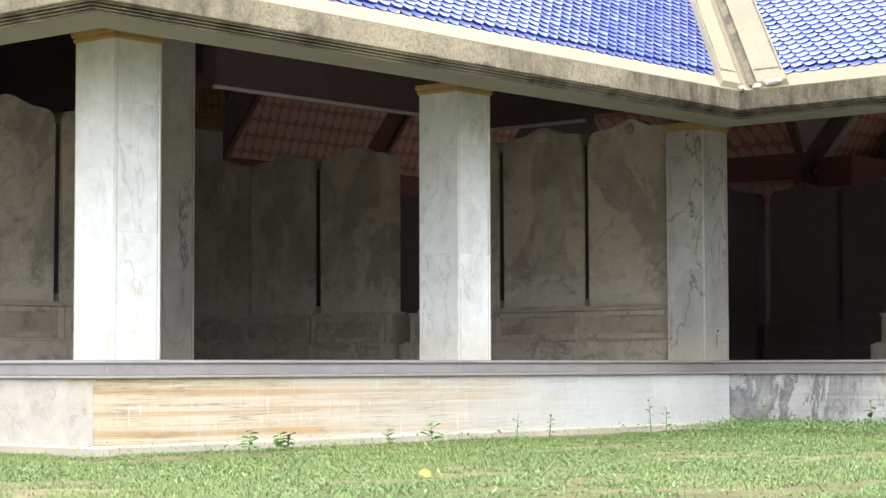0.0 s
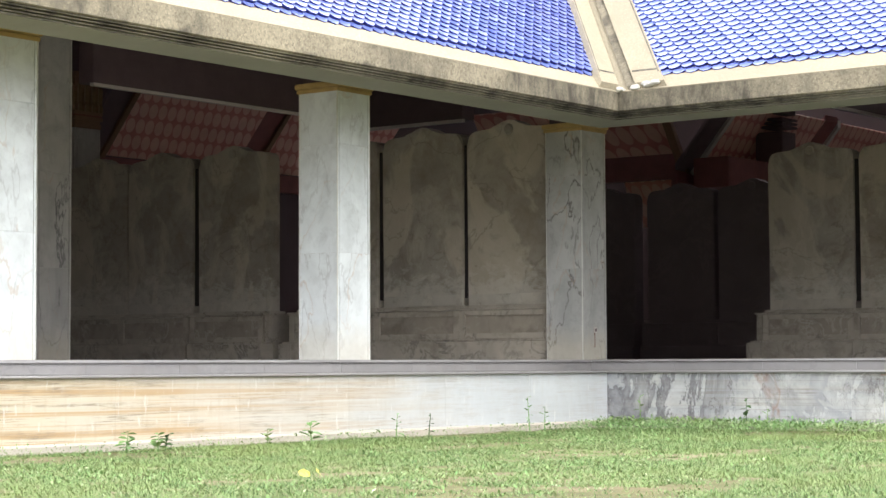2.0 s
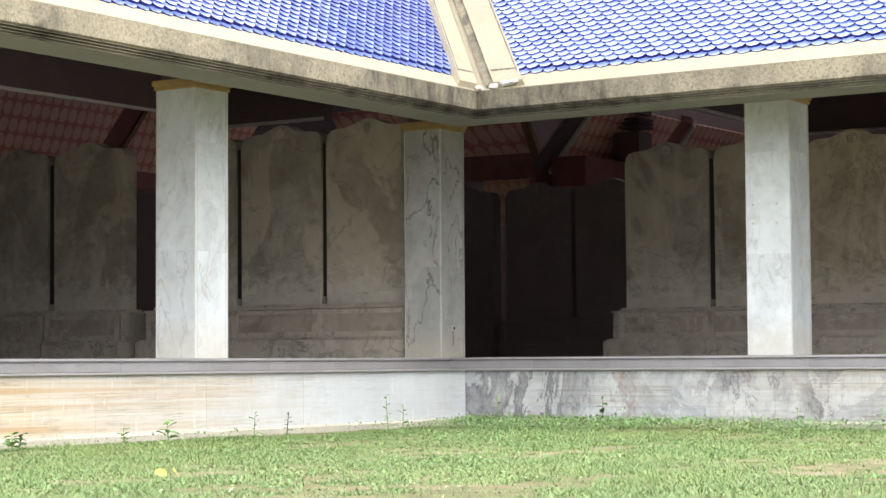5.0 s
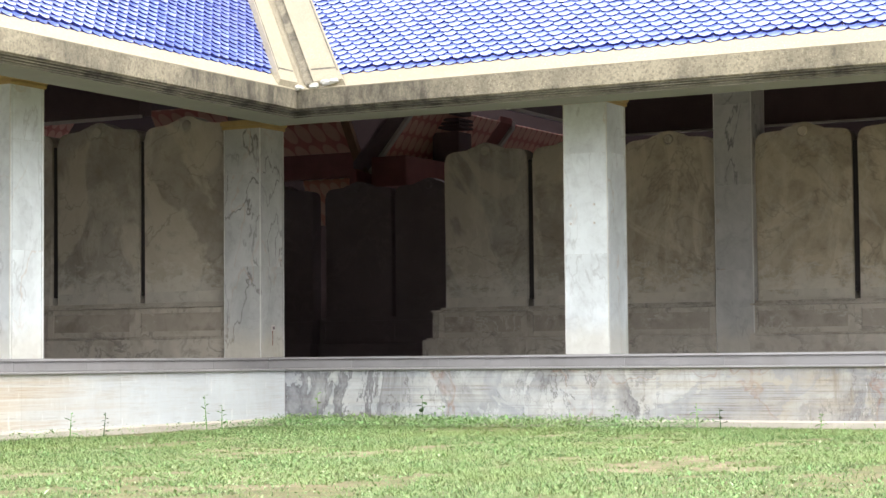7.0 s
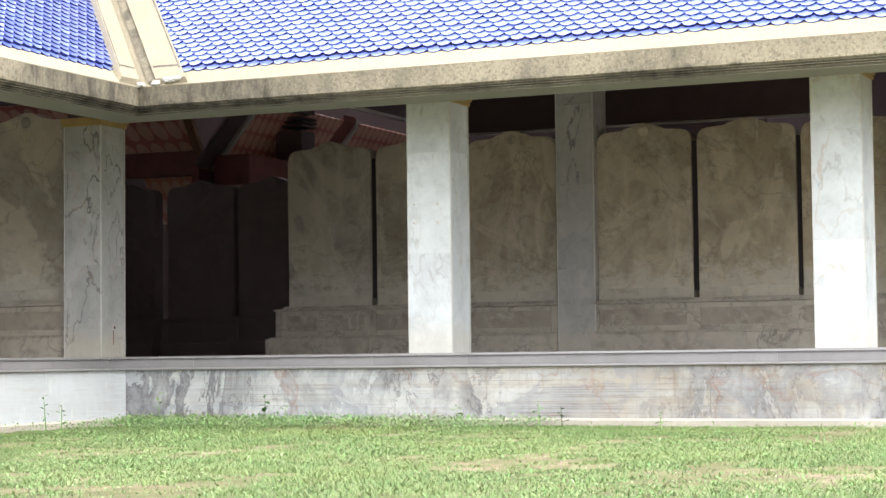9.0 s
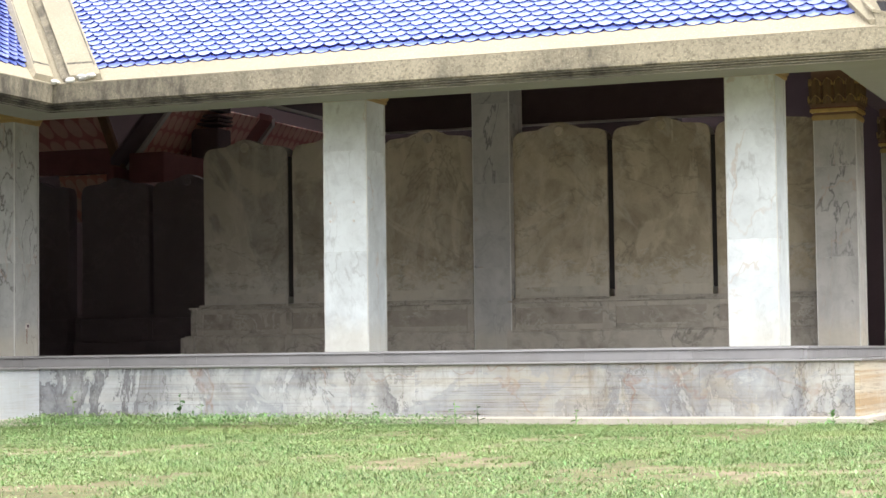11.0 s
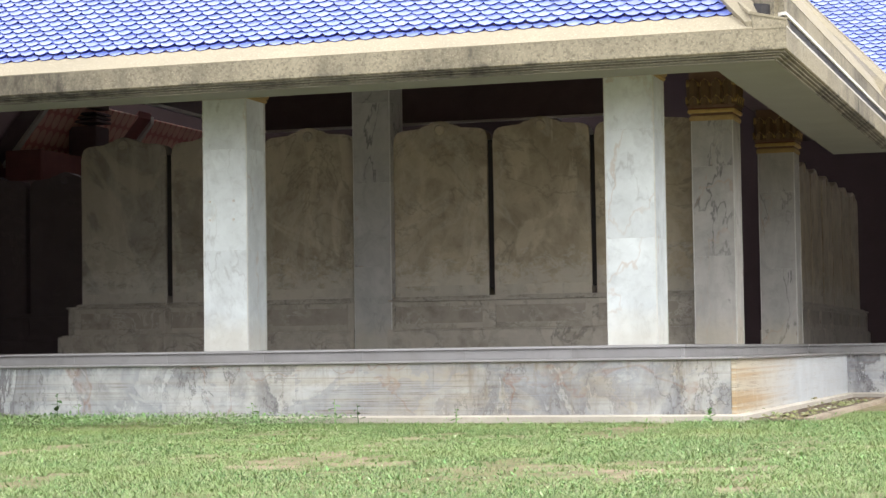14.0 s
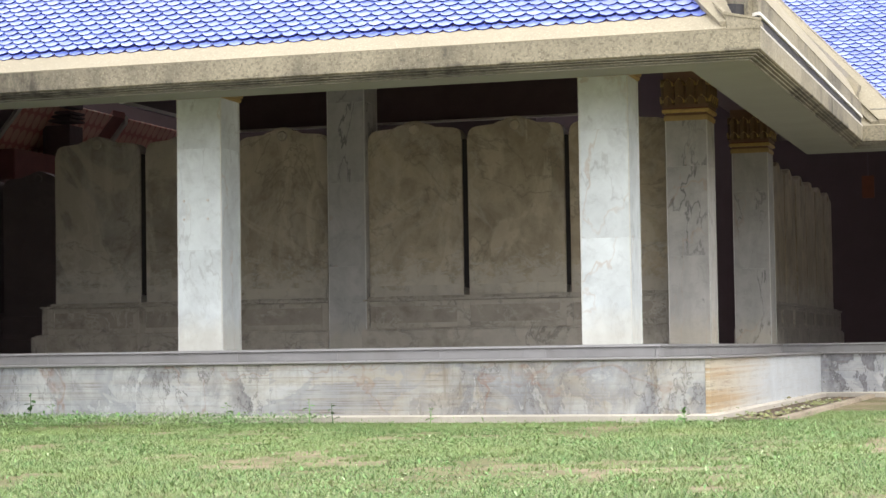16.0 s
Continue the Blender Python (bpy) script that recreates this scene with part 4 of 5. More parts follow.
def capital_column(x, y):
    ob = new("column")
    part("core", a_box(-W + 0.006, -0.006, 0.006, W - 0.006, 0, 2.46), M_JOINT, ob)
    panel_set(ob, ((0.0, 0.968), (0.971, 1.955), (1.958, 2.46)), M_SHADED_COLUMN)
    cap = part("capital", a_box(-W - 0.012, 0.012, -0.012, W + 0.012, 2.62, 3.05), M_UMBER, ob, "gilded lotus capital on red ground")
    for g, z0, z1, mat in ((0.016, 2.46, 2.515, M_YELLOW), (0.004, 2.515, 2.545, M_UMBER), (0.032, 2.545, 2.585, M_GOLD), (0.024, 2.585, 2.60, M_RUST), (0.030, 2.60, 2.635, M_UMBER)):
        part("moulding", a_box(-W - g, g, -g, W + g, z0, z1, bevel=0.008), mat, ob, "painted capital moulding")
    made = {}
    for z, wide, h in ((2.635, 0.128, 0.10), (2.64, 0.128, 0.285)):
        for turn in (0, 90, 180, 270):
            for k in (-1.5, -0.5, 0.5, 1.5):
                key = z
                if key not in made:
                    o = part("petal", petal(wide, h), M_GOLD, cap)
                    o.data.materials.append(M_BRONZE)
                    made[key] = o.data
                else:
                    o = new("petal", made[key])
                    o.parent = cap
                o.matrix_basis = pose(-W / 2, W / 2, 0, 0, 0, turn) @ pose(k * 0.126, -W / 2 + (-0.026 if z < 2.638 else -0.012), z)
    ob.location = (x, y, FLOOR)
    return tagged(ob, "marble inner column with a gilded lotus capital", "column", "inner columns")


cap_col = capital_column(XC + 0.035, YB + 4)
for x, y in ((XC + 0.13, YD),):
    copy_thing(cap_col, pose(x, y, FLOOR))
west = tagged(copy_thing(cap_col, pose(-20.6, 18.7, FLOOR) @ Matrix.Diagonal((1, 1, 1.31, 1))), "tall marble inner column with a gilded capital dimmed to umber")
# umber replaces gold and yellow, painting in the dim light on this capital
dimmed = {}
for o in west.children_recursive:
    if o.data.materials[0] in (M_GOLD, M_YELLOW):
        if o.data.name not in dimmed:
            dimmed[o.data.name] = o.data.copy()
            dimmed[o.data.name].materials[0] = M_UMBER
        o.data = dimmed[o.data.name]

post = new("post")
part("shaft", a_box(-15.19, -14.72, 28.0, 28.45, 0, 3.57, bevel=0.01), M_DARK, post)
for k in range(3):
    part("collar", a_box(-15.19 - 0.03, -14.72 + 0.03, 27.97, 28.48, 3.63 + 0.06 * k, 3.665 + 0.06 * k, bevel=0.012), M_DARK, post)
part("head", a_box(-15.19, -14.72, 28.0, 28.45, 3.85, 4.6), M_DARK, post)
post.location.z = FLOOR
tagged(post, "dark-painted timber post with ringed collars", "post")


# ---- stone tablets ----
def tablet_outline():
    right = [(0.575, 0.0), (0.575, 1.80), (0.57, 1.86), (0.55, 1.905), (0.515, 1.935), (0.46, 1.95), (0.36, 1.956), (0.26, 1.963), (0.19, 1.978), (0.14, 2.004), (0.09, 2.03), (0.04, 2.046), (0.0, 2.05)]
    return right + [(-x, z) for x, z in right[-2::-1]]


def tablet(x, y, turn, label):
    ob = new("tablet")
    bm = prism(tablet_outline(), 0.23, 0.014)
    bmesh.ops.translate(bm, verts=bm.verts, vec=(0, 0, 0.612))
    part("slab", bm, M_TABLET, ob)
    part("foot_border", a_box(-0.545, 0.545, -0.006, 0.01, 0.62, 0.735, bevel=0.004), M_TABLET, ob)
    bm = bmesh.new()
    bmesh.ops.create_cone(bm, cap_ends=True, segments=20, radius1=0.065, radius2=0.05, depth=0.024, matrix=Matrix.Translation((0, -0.008, 2.555)) @ Matrix.Rotation(radians(90), 4, "X"))
    part("boss", bm, M_TABLET, ob, "round carved boss")
    ped = part("pedestal", a_box(-0.614, 0.614, -0.10, 0.33, 0.235, 0.556, bevel=0.004), M_DIE, ob)
    # a raised frame round a sunk panel
    for x0, x1, z0, z1 in ((-0.612, -0.53, 0.24, 0.55), (0.53, 0.612, 0.24, 0.55), (-0.53, 0.53, 0.24, 0.30), (-0.53, 0.53, 0.495, 0.55)):
        part("frame", a_box(x0, x1, -0.122, -0.098, z0, z1, bevel=0.004), M_PEDESTAL, ped)
    bm = bmesh.new()
    box(bm, -0.615, 0.615, -0.075, 0.30, 0.58, 0.612, bevel=0.008)
    box(bm, -0.615, 0.615, -0.145, 0.35, 0.557, 0.58, bevel=0.006)
    part("cap", bm, M_PEDESTAL, ob)
    bm = bmesh.new()
    box(bm, -0.616, 0.616, -0.15, 0.38, 0.212, 0.235, bevel=0.006)
    box(bm, -0.616, 0.616, -0.17, 0.40, 0.0, 0.21, bevel=0.006)
    part("base", bm, M_PEDESTAL, ob)
    ob.matrix_basis = pose(x, y, FLOOR, 0, 0, turn)
    return tagged(ob, label, "tablet", "marble tablets")


strip_data = []


def joint_strip(ob):
    """A dark strip standing in for the shade in the gap to the next tablet."""
    if strip_data:
        o = new("joint_strip", strip_data[0])
        o.parent = ob
        o["label"] = "dark strip added as shade between tablets"
    else:
        o = part("joint_strip", a_box(0.576, 0.655, 0.035, 0.19, 0.70, 2.42, bevel=0.003), M_GAP_SHADE, ob, "dark strip added as shade between tablets")
        strip_data.append(o.data)


first_tablet = tablet(-7.23, 22.25, 0, "tan and grey marble tablet with lobed top on panelled pedestal")
# the inner hall's copies carry its shade in their stone colour
shaded = {}
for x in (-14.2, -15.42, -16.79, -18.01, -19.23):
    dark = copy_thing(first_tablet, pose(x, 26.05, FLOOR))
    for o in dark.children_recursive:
        o.data = shaded.setdefault(o.data.name, o.data.copy())
        o.data.materials[0] = M_TABLET_DIM
    tagged(dark, "tablet with lobed top, darkened for the dim inner hall")
gapped = [first_tablet]
for x in (-4.80, -6.01, -8.88, -10.10, -11.325):
    t = copy_thing(first_tablet, pose(x, 22.25, FLOOR))
    if x not in (-4.80, -8.88):
        gapped.append(t)
for x in (-12.86, -14.08, -15.31, -17.04, -18.29, -19.46):
    t = tagged(copy_thing(first_tablet, pose(x, 18.05, FLOOR)), "dull grey marble tablet with lobed top on panelled pedestal")
    if x not in (-12.86, -17.04):
        gapped.append(t)
for y in (9.8, 11.02, 12.24, 13.47):
    t = tagged(copy_thing(first_tablet, pose(-16.25, y, FLOOR, 0, 0, 90)), "grey marble tablet facing the side wing")
    if y < 13:
        gapped.append(t)
for y in (28.2, 29.44, 30.68, 32.0, 33.24, 34.48, 35.72):
    tagged(copy_thing(first_tablet, pose(-3.98, y, FLOOR, 0, 0, 90)), "grey marble tablet in the far wing")
for t in gapped:
    joint_strip(t)


def pedestal_end(x, y, sign):
    """The stepped end of a row of pedestals."""
    ob = new("pedestal_end")
    part("die", a_box(*sorted((sign * 0.002, sign * 0.09)), -0.10, 0.33, 0.235, 0.556, bevel=0.006), M_PEDESTAL, ob)
    part("cap", a_box(*sorted((sign * 0.0, sign * 0.11)), -0.125, 0.35, 0.557, 0.58, bevel=0.006), M_PEDESTAL, ob)
    part("base", a_box(*sorted((sign * 0.0, sign * 0.20)), -0.17, 0.40, 0.0, 0.21, bevel=0.006), M_PEDESTAL, ob)
    part("ledge", a_box(*sorted((sign * 0.0, sign * 0.16)), -0.15, 0.38, 0.2105, 0.234, bevel=0.006), M_PEDESTAL, ob)
    ob.location = (x, y, FLOOR)
    return tagged(ob, "stepped marble end block of a pedestal row", "pedestal", "pedestal ends")


for x, y, sign in ((-11.945, 22.25, -1), (-15.93, 18.05, -1), (-16.42, 18.05, 1), (-13.58, 26.05, 1)):
    pedestal_end(x, y, sign)
red_board = tagged(mesh("plaque", a_box(-3.02, -2.83, 31.96, 32.0, 2.87, 3.22, bevel=0.006), M_RUST), "small red plaque hanging under the dark roof", "plaque")
hang = part("hanger", a_box(-2.935, -2.915, 31.97, 31.99, 3.2, 8.95), M_DARK, red_board)

# ---- kerb by the north-east wing ----
kerb = tagged(new("kerb"), "low worn mortar kerb with soil behind it", "kerb", kind="structure")
for k in range(8):
    y0 = 17.15 + k * 0.98
    part("stone", hexa([(-2.38, y0, GROUND - 0.1), (-2.27, y0, GROUND - 0.1), (-2.25, y0 + 0.965, GROUND - 0.1), (-2.36, y0 + 0.965, GROUND - 0.1), (-2.37, y0, -0.035), (-2.28, y0, -0.04), (-2.26, y0 + 0.965, -0.03), (-2.35, y0 + 0.965, -0.03)]), M_KERB, kerb)
part("soil", a_box(-2.85, -2.36, 17.0, 24.95, GROUND - 0.05, GROUND + 0.012), M_EARTH, kerb, "bare brown soil strip")


# dead leaves and crumbs on the footing and along the kerb
rng = random.Random(77)
bm = bmesh.new()
for k in range(260):
    y = rng.uniform(17.0, 23.5)
    x = rng.choice((rng.uniform(-2.86, -2.42), rng.gauss(-2.55, 0.12)))
    size, turn = rng.uniform(0.008, 0.034), rng.uniform(0, 6.28)
    z = (0.002 if x < -2.845 else GROUND + 0.014) + rng.uniform(0, 0.012)
    ring = [bm.verts.new((x + size * math.cos(turn + q) * rng.uniform(0.5, 1.2), y + size * math.sin(turn + q) * rng.uniform(0.5, 1.2), z + rng.uniform(0, size * 0.6))) for q in (0, 1.26, 2.5, 3.8, 5.0)]
    tip = bm.verts.new((x, y, z + size * rng.uniform(0.5, 1.0)))
    for i in range(5):
        bm.faces.new((ring[i], ring[(i + 1) % 5], tip))
tagged(mesh("litter", bm, M_LITTER), "dead leaves and mortar crumbs lying along the kerb", "litter", kind="stuff")


# ---- weeds ----
def sprig(x, y, high, leaves, size, mat, seed, label):
    rng = random.Random(seed)
    ob = new("weed")
    bm = bmesh.new()
    lean = Vector((rng.uniform(-0.1, 0.1), rng.uniform(-0.1, 0.1), 1)) * high
    for k in range(5):
        a, b = lean * (k / 5), lean * ((k + 1) / 5)
        r = 0.006 * (1 - k / 7)
        va = [bm.verts.new(a + Vector((r * math.cos(q), r * math.sin(q), 0))) for q in (0, 2.1, 4.2)]
        vb = [bm.verts.new(b + Vector((r * math.cos(q), r * math.sin(q), 0))) for q in (0, 2.1, 4.2)]
        for i in range(3):
            bm.faces.new((va[i], va[(i + 1) % 3], vb[(i + 1) % 3], vb[i]))
    part("stem", bm, mat, ob)
    for k in range(leaves):
        t = 0.12 + 0.88 * (k + 1) / leaves
        turn, s = k * 2.4 + rng.random(), size * rng.uniform(0.7, 1.2) * (1.25 - 0.5 * t)
        bm = bmesh.new()
        out = [(0, 0, 0), (0.35, 0.26, 0.05), (0.75, 0.22, 0.04), (1, 0, -0.1), (0.75, -0.22, 0.04), (0.35, -0.26, 0.05), (0.5, 0, -0.02)]
        v = [bm.verts.new(Vector(o) * s) for o in out]
        for i in range(6):
            bm.faces.new((v[i], v[(i + 1) % 6], v[6]))
        leaf = part("leaf", bm, mat, ob)
        leaf.matrix_basis = Matrix.Translation(lean * t) @ Euler((rng.uniform(-0.4, 0.4), rng.uniform(-0.6, 0.3), turn)).to_matrix().to_4x4()
    ob.location = (x, y, GROUND)
    return tagged(ob, label, "weed", "weeds along the plinth")


spots = ((-10.62, 10.15, 0.15, 16, 0.08), (-10.50, 10.35, 0.13, 15, 0.08), (-10.58, 10.5, 0.12, 14, 0.07), (-10.66, 11.7, 0.13, 12, 0.06), (-10.60, 12.15, 0.17, 9, 0.10), (-10.66, 13.3, 0.2, 7, 0.06), (-10.7, 13.8, 0.2, 8, 0.05), (-10.68, 15.3, 0.32, 9, 0.06), (-10.72, 15.6, 0.22, 8, 0.06), (-10.4, 16.78, 0.3, 9, 0.06),
         (-9.15, 16.62, 0.30, 8, 0.08), (-8.95, 16.66, 0.2, 7, 0.07), (-7.2, 16.64, 0.2, 7, 0.07), (-6.4, 16.62, 0.22, 8, 0.06), (-6.2, 16.66, 0.18, 7, 0.06), (-5.3, 16.66, 0.14, 7, 0.05), (-3.02, 16.35, 0.13, 12, 0.07))
for i, (x, y, h, nl, sz) in enumerate(spots):
    sprig(x, y, h, nl, sz, M_STALK if i % 4 == 2 else M_WEED, i, "small leafy green weed at the foot of the plinth")
fallen = new("leaf")
for k, (dx, dy, a) in enumerate(((0, 0, 0.3), (0.05, 0.09, 1.9))):
    bm = bmesh.new()
    v = [bm.verts.new(Vector(o) * 0.075) for o in ((0, 0, 0), (0.3, 0.3, 0.06), (0.8, 0.25, 0.04), (1, 0, -0.1), (0.8, -0.25, 0.04), (0.3, -0.3, 0.06), (0.5, 0, 0.0))]
    for i in range(6):
        bm.faces.new((v[i], v[(i + 1) % 6], v[6]))
    o = part("blade", bm, M_YLEAF, fallen)
    o.matrix_basis = Matrix.Translation((dx, dy, 0.05)) @ Euler((0.9, 0.3, a)).to_matrix().to_4x4()
fallen.location = (-7.27, 8.22, GROUND)
tagged(fallen, "fallen yellow-green leaves on the lawn", "leaf")


# ---- marble cladding of plinth and step ----
def cladding(parent, name, side, depth0, depth1, z0, z1, mats, width, a, b, seed):
    """Slabs along one side of the outline, from a to b metres along it."""
    rng = random.Random(seed)
    p0, p1 = line_at(depth1)[side], line_at(depth1)[side + 1]
    along = (Vector(p1) - Vector(p0)).normalized()
    turn = math.degrees(math.atan2(along.y, along.x))
    count = max(1, round((b - a) / width))
    step = (b - a) / count
    data = {}
    for k in range(count):
        mat = mats[rng.randrange(len(mats))]
        q = Vector(p0) + along * (a + (k + 0.5) * step)
        if mat not in data:
            gap, edge = (0.0003, 0.0006) if mat == M_BAND else (0.0006, 0.001)
            o = part(name, a_box(-step / 2 + gap, step / 2 - gap, 0, depth1 - depth0, z0, z1, bevel=edge), mat, parent)
            data[mat] = o.data
        else:
            o = new(name, data[mat])
            o.parent = parent
        o.matrix_basis = pose(q.x, q.y, 0, 0, 0, turn)


E0 = 0.84
far = XA + E0 - WEST
cladding(plinth, "panel", 0, 0.80, E0, 0.0, LIP - 0.023, [M_GREY], 1.1, far - 6.6, far - 0.042, 1)
cladding(plinth, "panel", 1, 0.80, E0, 0.0, LIP - 0.023, [M_BAND], 1.33, 0.0, 8.0, 2)
cladding(plinth, "panel", 2, 0.80, E0, 0.0, LIP - 0.023, [M_PATCH], 0.66, 0.0, 7.958, 3)
cladding(plinth, "panel", 3, 0.80, E0, 0.0, LIP - 0.023, [M_BAND], 1.33, 0.0, 8.0, 4)
cladding(plinth, "panel", 4, 0.80, E0, 0.0, LIP - 0.023, [M_PATCH], 1.0, 0.0, 8.0, 5)
far = XA + 0.3 - WEST
cladding(floor, "riser", 0, 0.27, 0.30, LIP + 0.002, FLOOR - 0.029, [M_STEP], 1.05, far - 7.35, far - 0.032, 6)
for side, b in ((1, 8.0), (2, 7.968), (3, 8.0), (4, 8.0)):
    cladding(floor, "riser", side, 0.27, 0.30, LIP + 0.002, FLOOR - 0.029, [M_STEP], 1.0, 0.0, b, 6 + side)


# ---- roof tiles ----
TW, TE = 0.146, 0.072
TX = np.array([-0.5, -0.32, 0.0, 0.32, 0.5]) * TW * 0.985
TY = np.array([0.046, 0.016, 0.0, 0.016, 0.046])
CROWN = np.array([0.0, 0.002, 0.003, 0.002, 0.0])
tile_v = np.concatenate([np.stack([TX, TY, 0.0255 + CROWN], 1), np.stack([TX, np.full(5, 0.15), 0.002 + CROWN * 0.3], 1), np.stack([TX, TY + 0.004, 0.0 * TX], 1)])
tile_f = np.array([(k, k + 1, k + 6, k + 5) for k in range(4)] + [(k, k + 10, k + 11, k + 1) for k in range(4)])
tile_mesh = bpy.data.meshes.new("tile")
tile_mesh.from_pydata(tile_v.tolist(), [], tile_f.tolist())
tile_mesh.materials.append(M_GLAZE)
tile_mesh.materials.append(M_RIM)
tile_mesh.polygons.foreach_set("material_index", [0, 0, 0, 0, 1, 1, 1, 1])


def quick_mesh(name, v, f, mat, smooth=False):
    """A mesh from arrays of points and of faces that all have the same count of corners."""
    me = bpy.data.meshes.new(name)
    me.vertices.add(len(v))
    me.vertices.foreach_set("co", np.ascontiguousarray(v, dtype=np.float32).ravel())
    me.loops.add(f.size)
    me.loops.foreach_set("vertex_index", np.ascontiguousarray(f, dtype=np.int32).ravel())
    me.polygons.add(len(f))
    me.polygons.foreach_set("loop_start", np.arange(0, f.size, f.shape[1], dtype=np.int32))
    me.polygons.foreach_set("loop_total", np.full(len(f), f.shape[1], dtype=np.int32))
    me.update(calc_edges=True)
    me.materials.append(mat)
    return me


rng = np.random.default_rng(5)
mass = []
for side in range(5):
    p0, p1 = line_at(D0)[side], line_at(D0)[side + 1]
    along = (Vector(p1) - Vector(p0)).normalized()
    inward = Vector((-along.y, along.x))
    ex = Vector((along.x, along.y, 0))
    ey = Vector((inward.x, inward.y, TAN)) / SLOPE
    ez = ex.cross(ey)
    start = 0.02
    rows = int((RUN - 0.1) * SLOPE / TE)
    lo_drift = 1.0 if side in (1, 3) else -1.0 if side in (2, 4) else 0.0
    hi_drift = -1.0 if side in (0, 2) else 1.0 if side in (1, 3) else 0.0
    for r in range(rows):
        s = start + r * TE
        h = s / SLOPE
        u0 = lo_drift * h + (0.44 if side in (2, 4) else 0.22 if side in (1, 3) else 0.0)
        u1 = LEN[side] + hi_drift * h - (0.20 if side in (0, 2) else 0.24 if side in (1, 3) else 0.0)
        n0, n1 = math.ceil(u0 / TW - (r % 2) * 0.5), math.floor(u1 / TW - (r % 2) * 0.5)
        ks = np.arange(n0, n1 + 1)
        us = (ks + (r % 2) * 0.5) * TW
        single = (side == 2 and r < 3) or (side == 1 and r < 2)
        for u in us:
            q = on_roof(side, u, h, -0.014 if r == 0 else 0.0)
            tilt = Euler((rng.normal(0, 0.014), rng.normal(0, 0.014), rng.normal(0, 0.012))).to_matrix()
            m = (Matrix((ex, ey, ez)).transposed() @ tilt).to_4x4()
            m.translation = q + ey * rng.normal(0, 0.002)
            if single:
                o = new("tile", tile_mesh)
                o.parent = roof
                o.matrix_basis = m
            else:
                a = np.array(m)
                mass.append(tile_v @ a[:3, :3].T + a[:3, 3])
v = np.concatenate(mass)
f = (tile_f[None] + 15 * np.arange(len(mass))[:, None, None]).reshape(-1, 4)
rest = new("tiles", quick_mesh("tiles", v, f, M_GLAZE))
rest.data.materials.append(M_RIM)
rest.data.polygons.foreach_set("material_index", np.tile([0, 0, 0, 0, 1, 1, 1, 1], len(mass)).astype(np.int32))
rest.data.shade_flat()
rest.parent = roof
tagged(rest, kind="stuff")


# ---- lawn ----
def clear(x, y, gap):
    """True where the lawn lies open, gap metres off the plinth's foot line."""
    g = 0.905 + gap
    inside = ((x < XA + g) & (y > YA - g)) | ((x < XC + g) & (y > YB - g)) | (y > YD - g)
    strip = (x > XC) & (x < XC + 1.55) & (y > YB - 0.7)
    return ~inside & ~strip


def scatter(n, near, wide, gap=0.0):
    """Random spots on the open lawn; near: more of them close by."""
    r = np.sqrt(rng.uniform(near ** 2, wide ** 2, n))
    a = np.radians(rng.uniform(1, 58, n))
    x, y = -r * np.sin(a), r * np.cos(a)
    k = clear(x, y, gap)
    return x[k], y[k]


def waves(x, y, s, seed):
    """Cheap smooth variation between 0 and 1."""
    g = np.random.default_rng(seed)
    t = np.zeros_like(x)
    for _ in range(7):
        d, p = g.normal(0, s, 2), g.uniform(0, 6.28)
        t += np.sin(d[0] * x + d[1] * y + p)
    return 0.5 + t / 9


x, y = scatter(330000, 8.3, 19.5)
keep = rng.uniform(size=len(x)) < np.clip(1.35 - 1.2 * (waves(x, y, 2.6, 3) + 0.4 * waves(x, y, 12.0, 5) > 0.86) - 0.4 * waves(x, y, 9.0, 4), 0.08, 1)
x, y = x[keep], y[keep]
n = len(x)
turn = rng.uniform(0, 6.283, (n, 4))
high = rng.uniform(0.007, 0.036, (n, 4)) * rng.uniform(0.5, 1.15, (n, 1)) * (0.7 + 0.6 * waves(x, y, 1.5, 8))[:, None]
lean = rng.uniform(0.4, 2.2, (n, 4)) * high
wide = rng.uniform(0.0012, 0.0036, (n, 4))
bx = x[:, None] + rng.normal(0, 0.014, (n, 4))
by = y[:, None] + rng.normal(0, 0.014, (n, 4))
c, s = np.cos(turn), np.sin(turn)
z0 = np.full_like(bx, GROUND - 0.004)
pts = np.stack([
    np.stack([bx - s * wide, by + c * wide, z0], -1),
    np.stack([bx + s * wide, by - c * wide, z0], -1),
    np.stack([bx + c * lean, by + s * lean, z0 + high], -1)], -2).reshape(-1, 3)
tagged(new("grass", quick_mesh("grass", pts, np.arange(len(pts)).reshape(-1, 3), M_BLADE)), "short patchy green grass of the lawn", "grass", kind="stuff")

# broad-leaved ground weeds, thick along the plinth of the recess
x, y = scatter(260000, 8.3, 19.0, 0.02)
belt = np.clip(1 - np.abs(y - 16.45) / 0.75, 0, 1) * (x > XA) * (x < -6.9)
belt2 = np.clip(1 - np.abs(x - (XA + 1.0)) / 0.5, 0, 1) * (y > 9.0)
keep = rng.uniform(size=len(x)) < 0.08 + 0.14 * (waves(x, y, 4.0, 11) > 0.6) + 0.3 * belt + 0.1 * belt2
x, y, belt = x[keep], y[keep], np.maximum(belt, belt2 * 0.5)[keep]
ex, ey = rng.uniform(-10.8, -6.3, 60000), 16.90 - np.abs(rng.normal(0, 0.6, 60000))
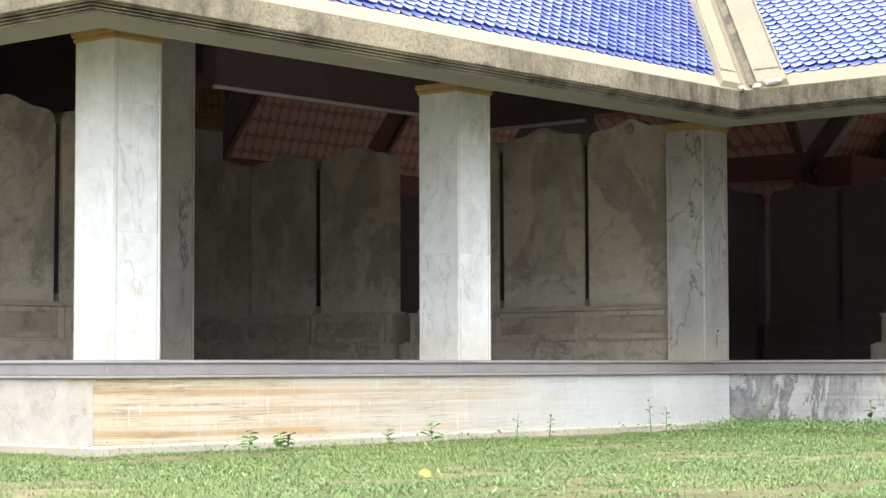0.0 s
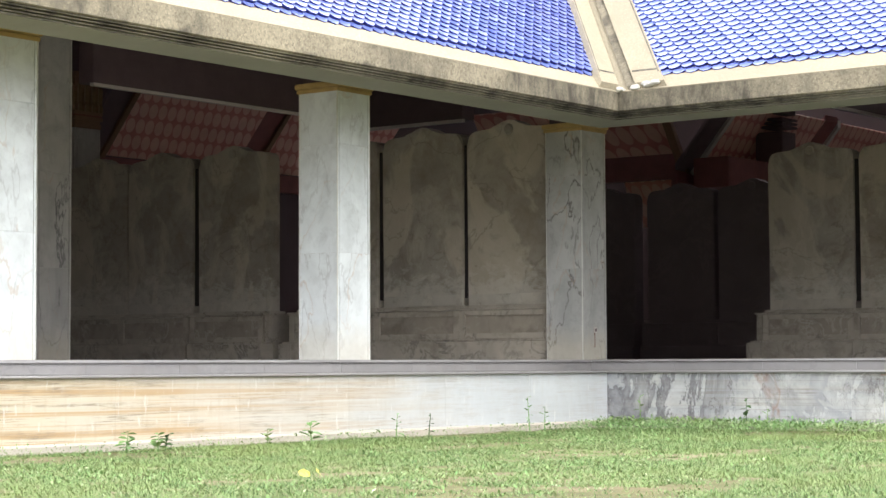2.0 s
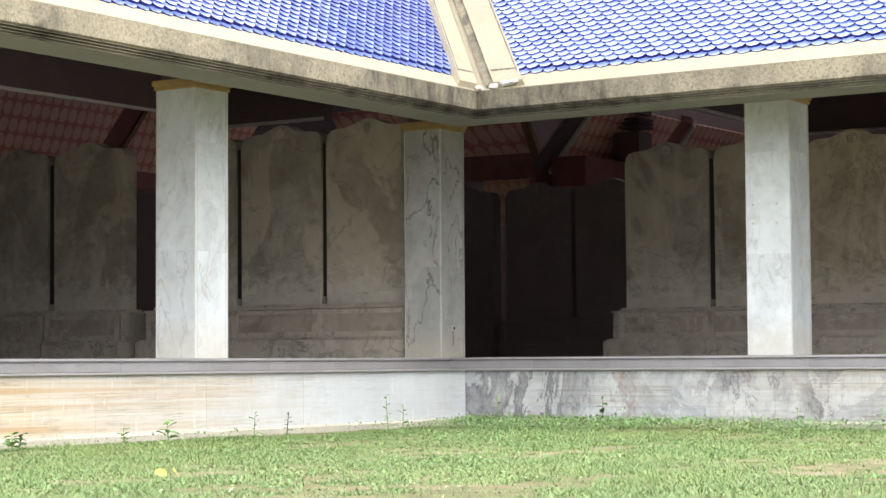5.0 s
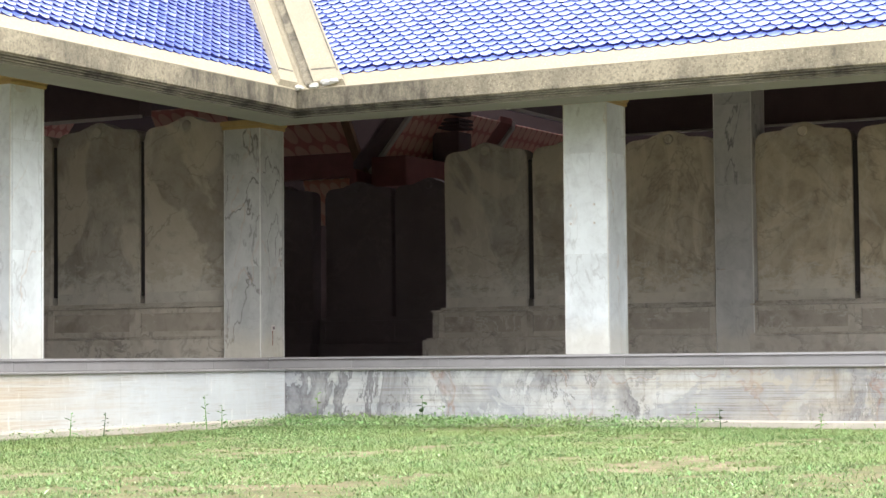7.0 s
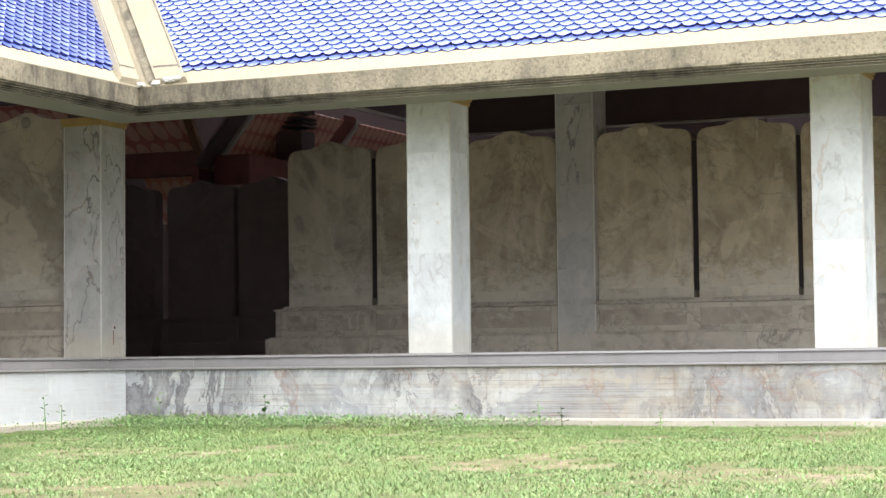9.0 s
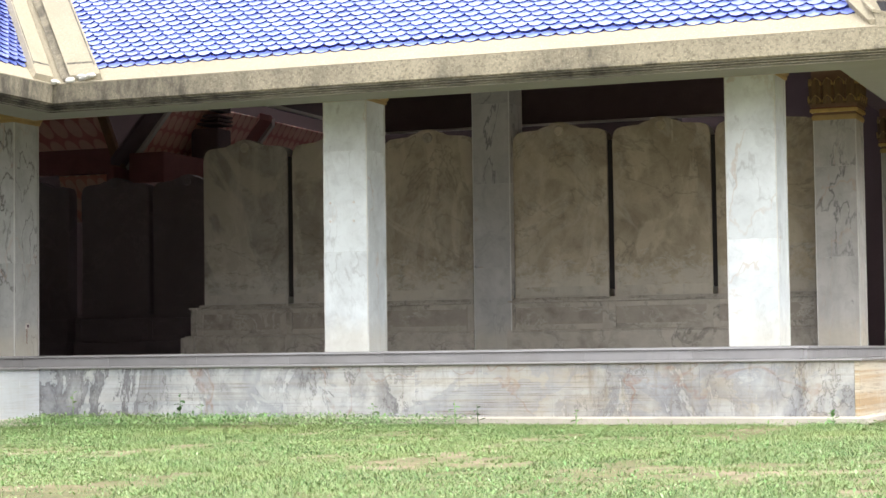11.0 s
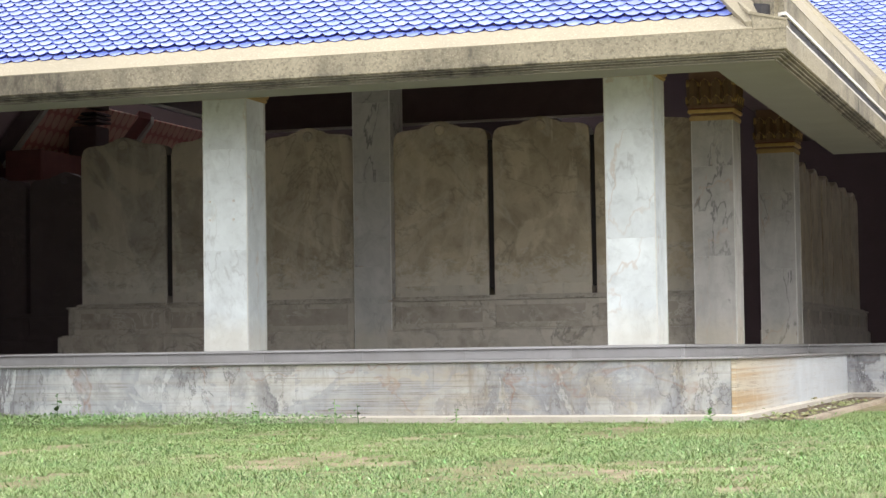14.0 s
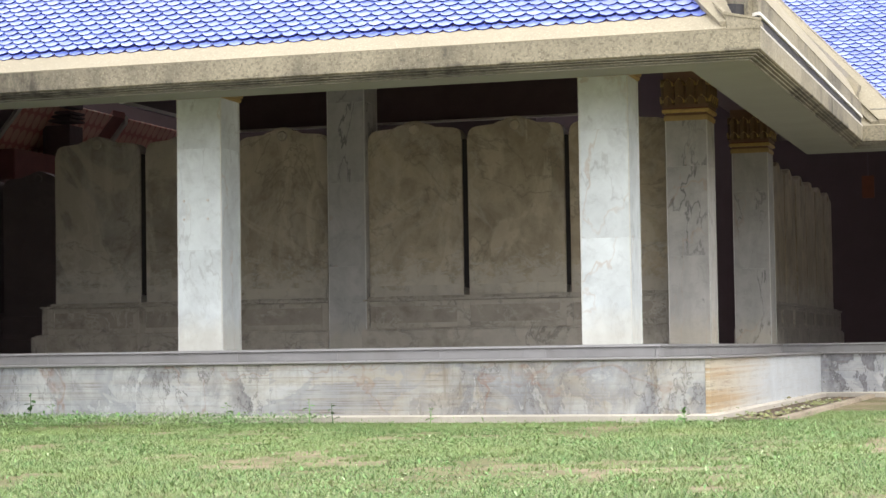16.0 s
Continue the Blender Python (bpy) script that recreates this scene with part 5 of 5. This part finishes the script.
thin = rng.uniform(size=60000) < np.clip((0.8 - (ex + 10.8) / 7.0), 0.05, 1) * (0.4 + 0.9 * waves(ex, ey, 3.0, 31))
ex2, ey2 = -10.82 + np.abs(rng.normal(0, 0.2, 5000)), rng.uniform(8.6, 16.8, 5000)
thin2 = rng.uniform(size=5000) < 0.06 + 0.3 * (waves(ex2, ey2, 2.2, 21) > 0.62)
x, y = np.concatenate([x, ex[thin], ex2[thin2]]), np.concatenate([y, ey[thin], ey2[thin2]])
belt = np.concatenate([belt, np.clip(1.0 - (16.9 - ey[thin]) * 0.8, 0.1, 0.9), np.full(thin2.sum(), 0.6)])
# small rosettes of pale leaves
cx, cy = scatter(3000, 8.3, 17.0, 0.05)
some = waves(cx, cy, 1.4, 41) > 0.52
cx, cy = np.repeat(cx[some], 16), np.repeat(cy[some], 16)
x, y = np.concatenate([x, cx + rng.normal(0, 0.03, len(cx))]), np.concatenate([y, cy + rng.normal(0, 0.03, len(cx))])
belt = np.concatenate([belt, np.full(len(cx), 0.12)])
n = len(x)
size = (rng.uniform(0.003, 0.009, n) + (rng.uniform(size=n) < 0.09) * rng.uniform(0.003, 0.012, n)) * (1 + 0.55 * belt)
turn, dip = rng.uniform(0, 6.283, n), rng.uniform(-0.4, 1.2, n)
z = GROUND + rng.uniform(0.012, 0.05, n) + belt * rng.uniform(0, 0.075, n)
c, s = np.cos(turn), np.sin(turn)
shape = np.array([(0, 0, 0), (0.9, 0.42, 0.1), (2.0, 0, -0.1), (0.9, -0.42, 0.1)])
px = shape[None, :, 0] * np.cos(dip)[:, None]
pz = shape[None, :, 2] + shape[None, :, 0] * np.sin(dip)[:, None]
py = np.broadcast_to(shape[None, :, 1], px.shape)
pts = np.stack([x[:, None] + size[:, None] * (c[:, None] * px - s[:, None] * py), y[:, None] + size[:, None] * (s[:, None] * px + c[:, None] * py), z[:, None] + size[:, None] * pz], -1).reshape(-1, 3)
tagged(new("ground_weeds", quick_mesh("ground_weeds", pts, np.arange(len(pts)).reshape(-1, 4), M_WEED)), "low broad-leaved weeds among the grass", "weeds", kind="stuff")
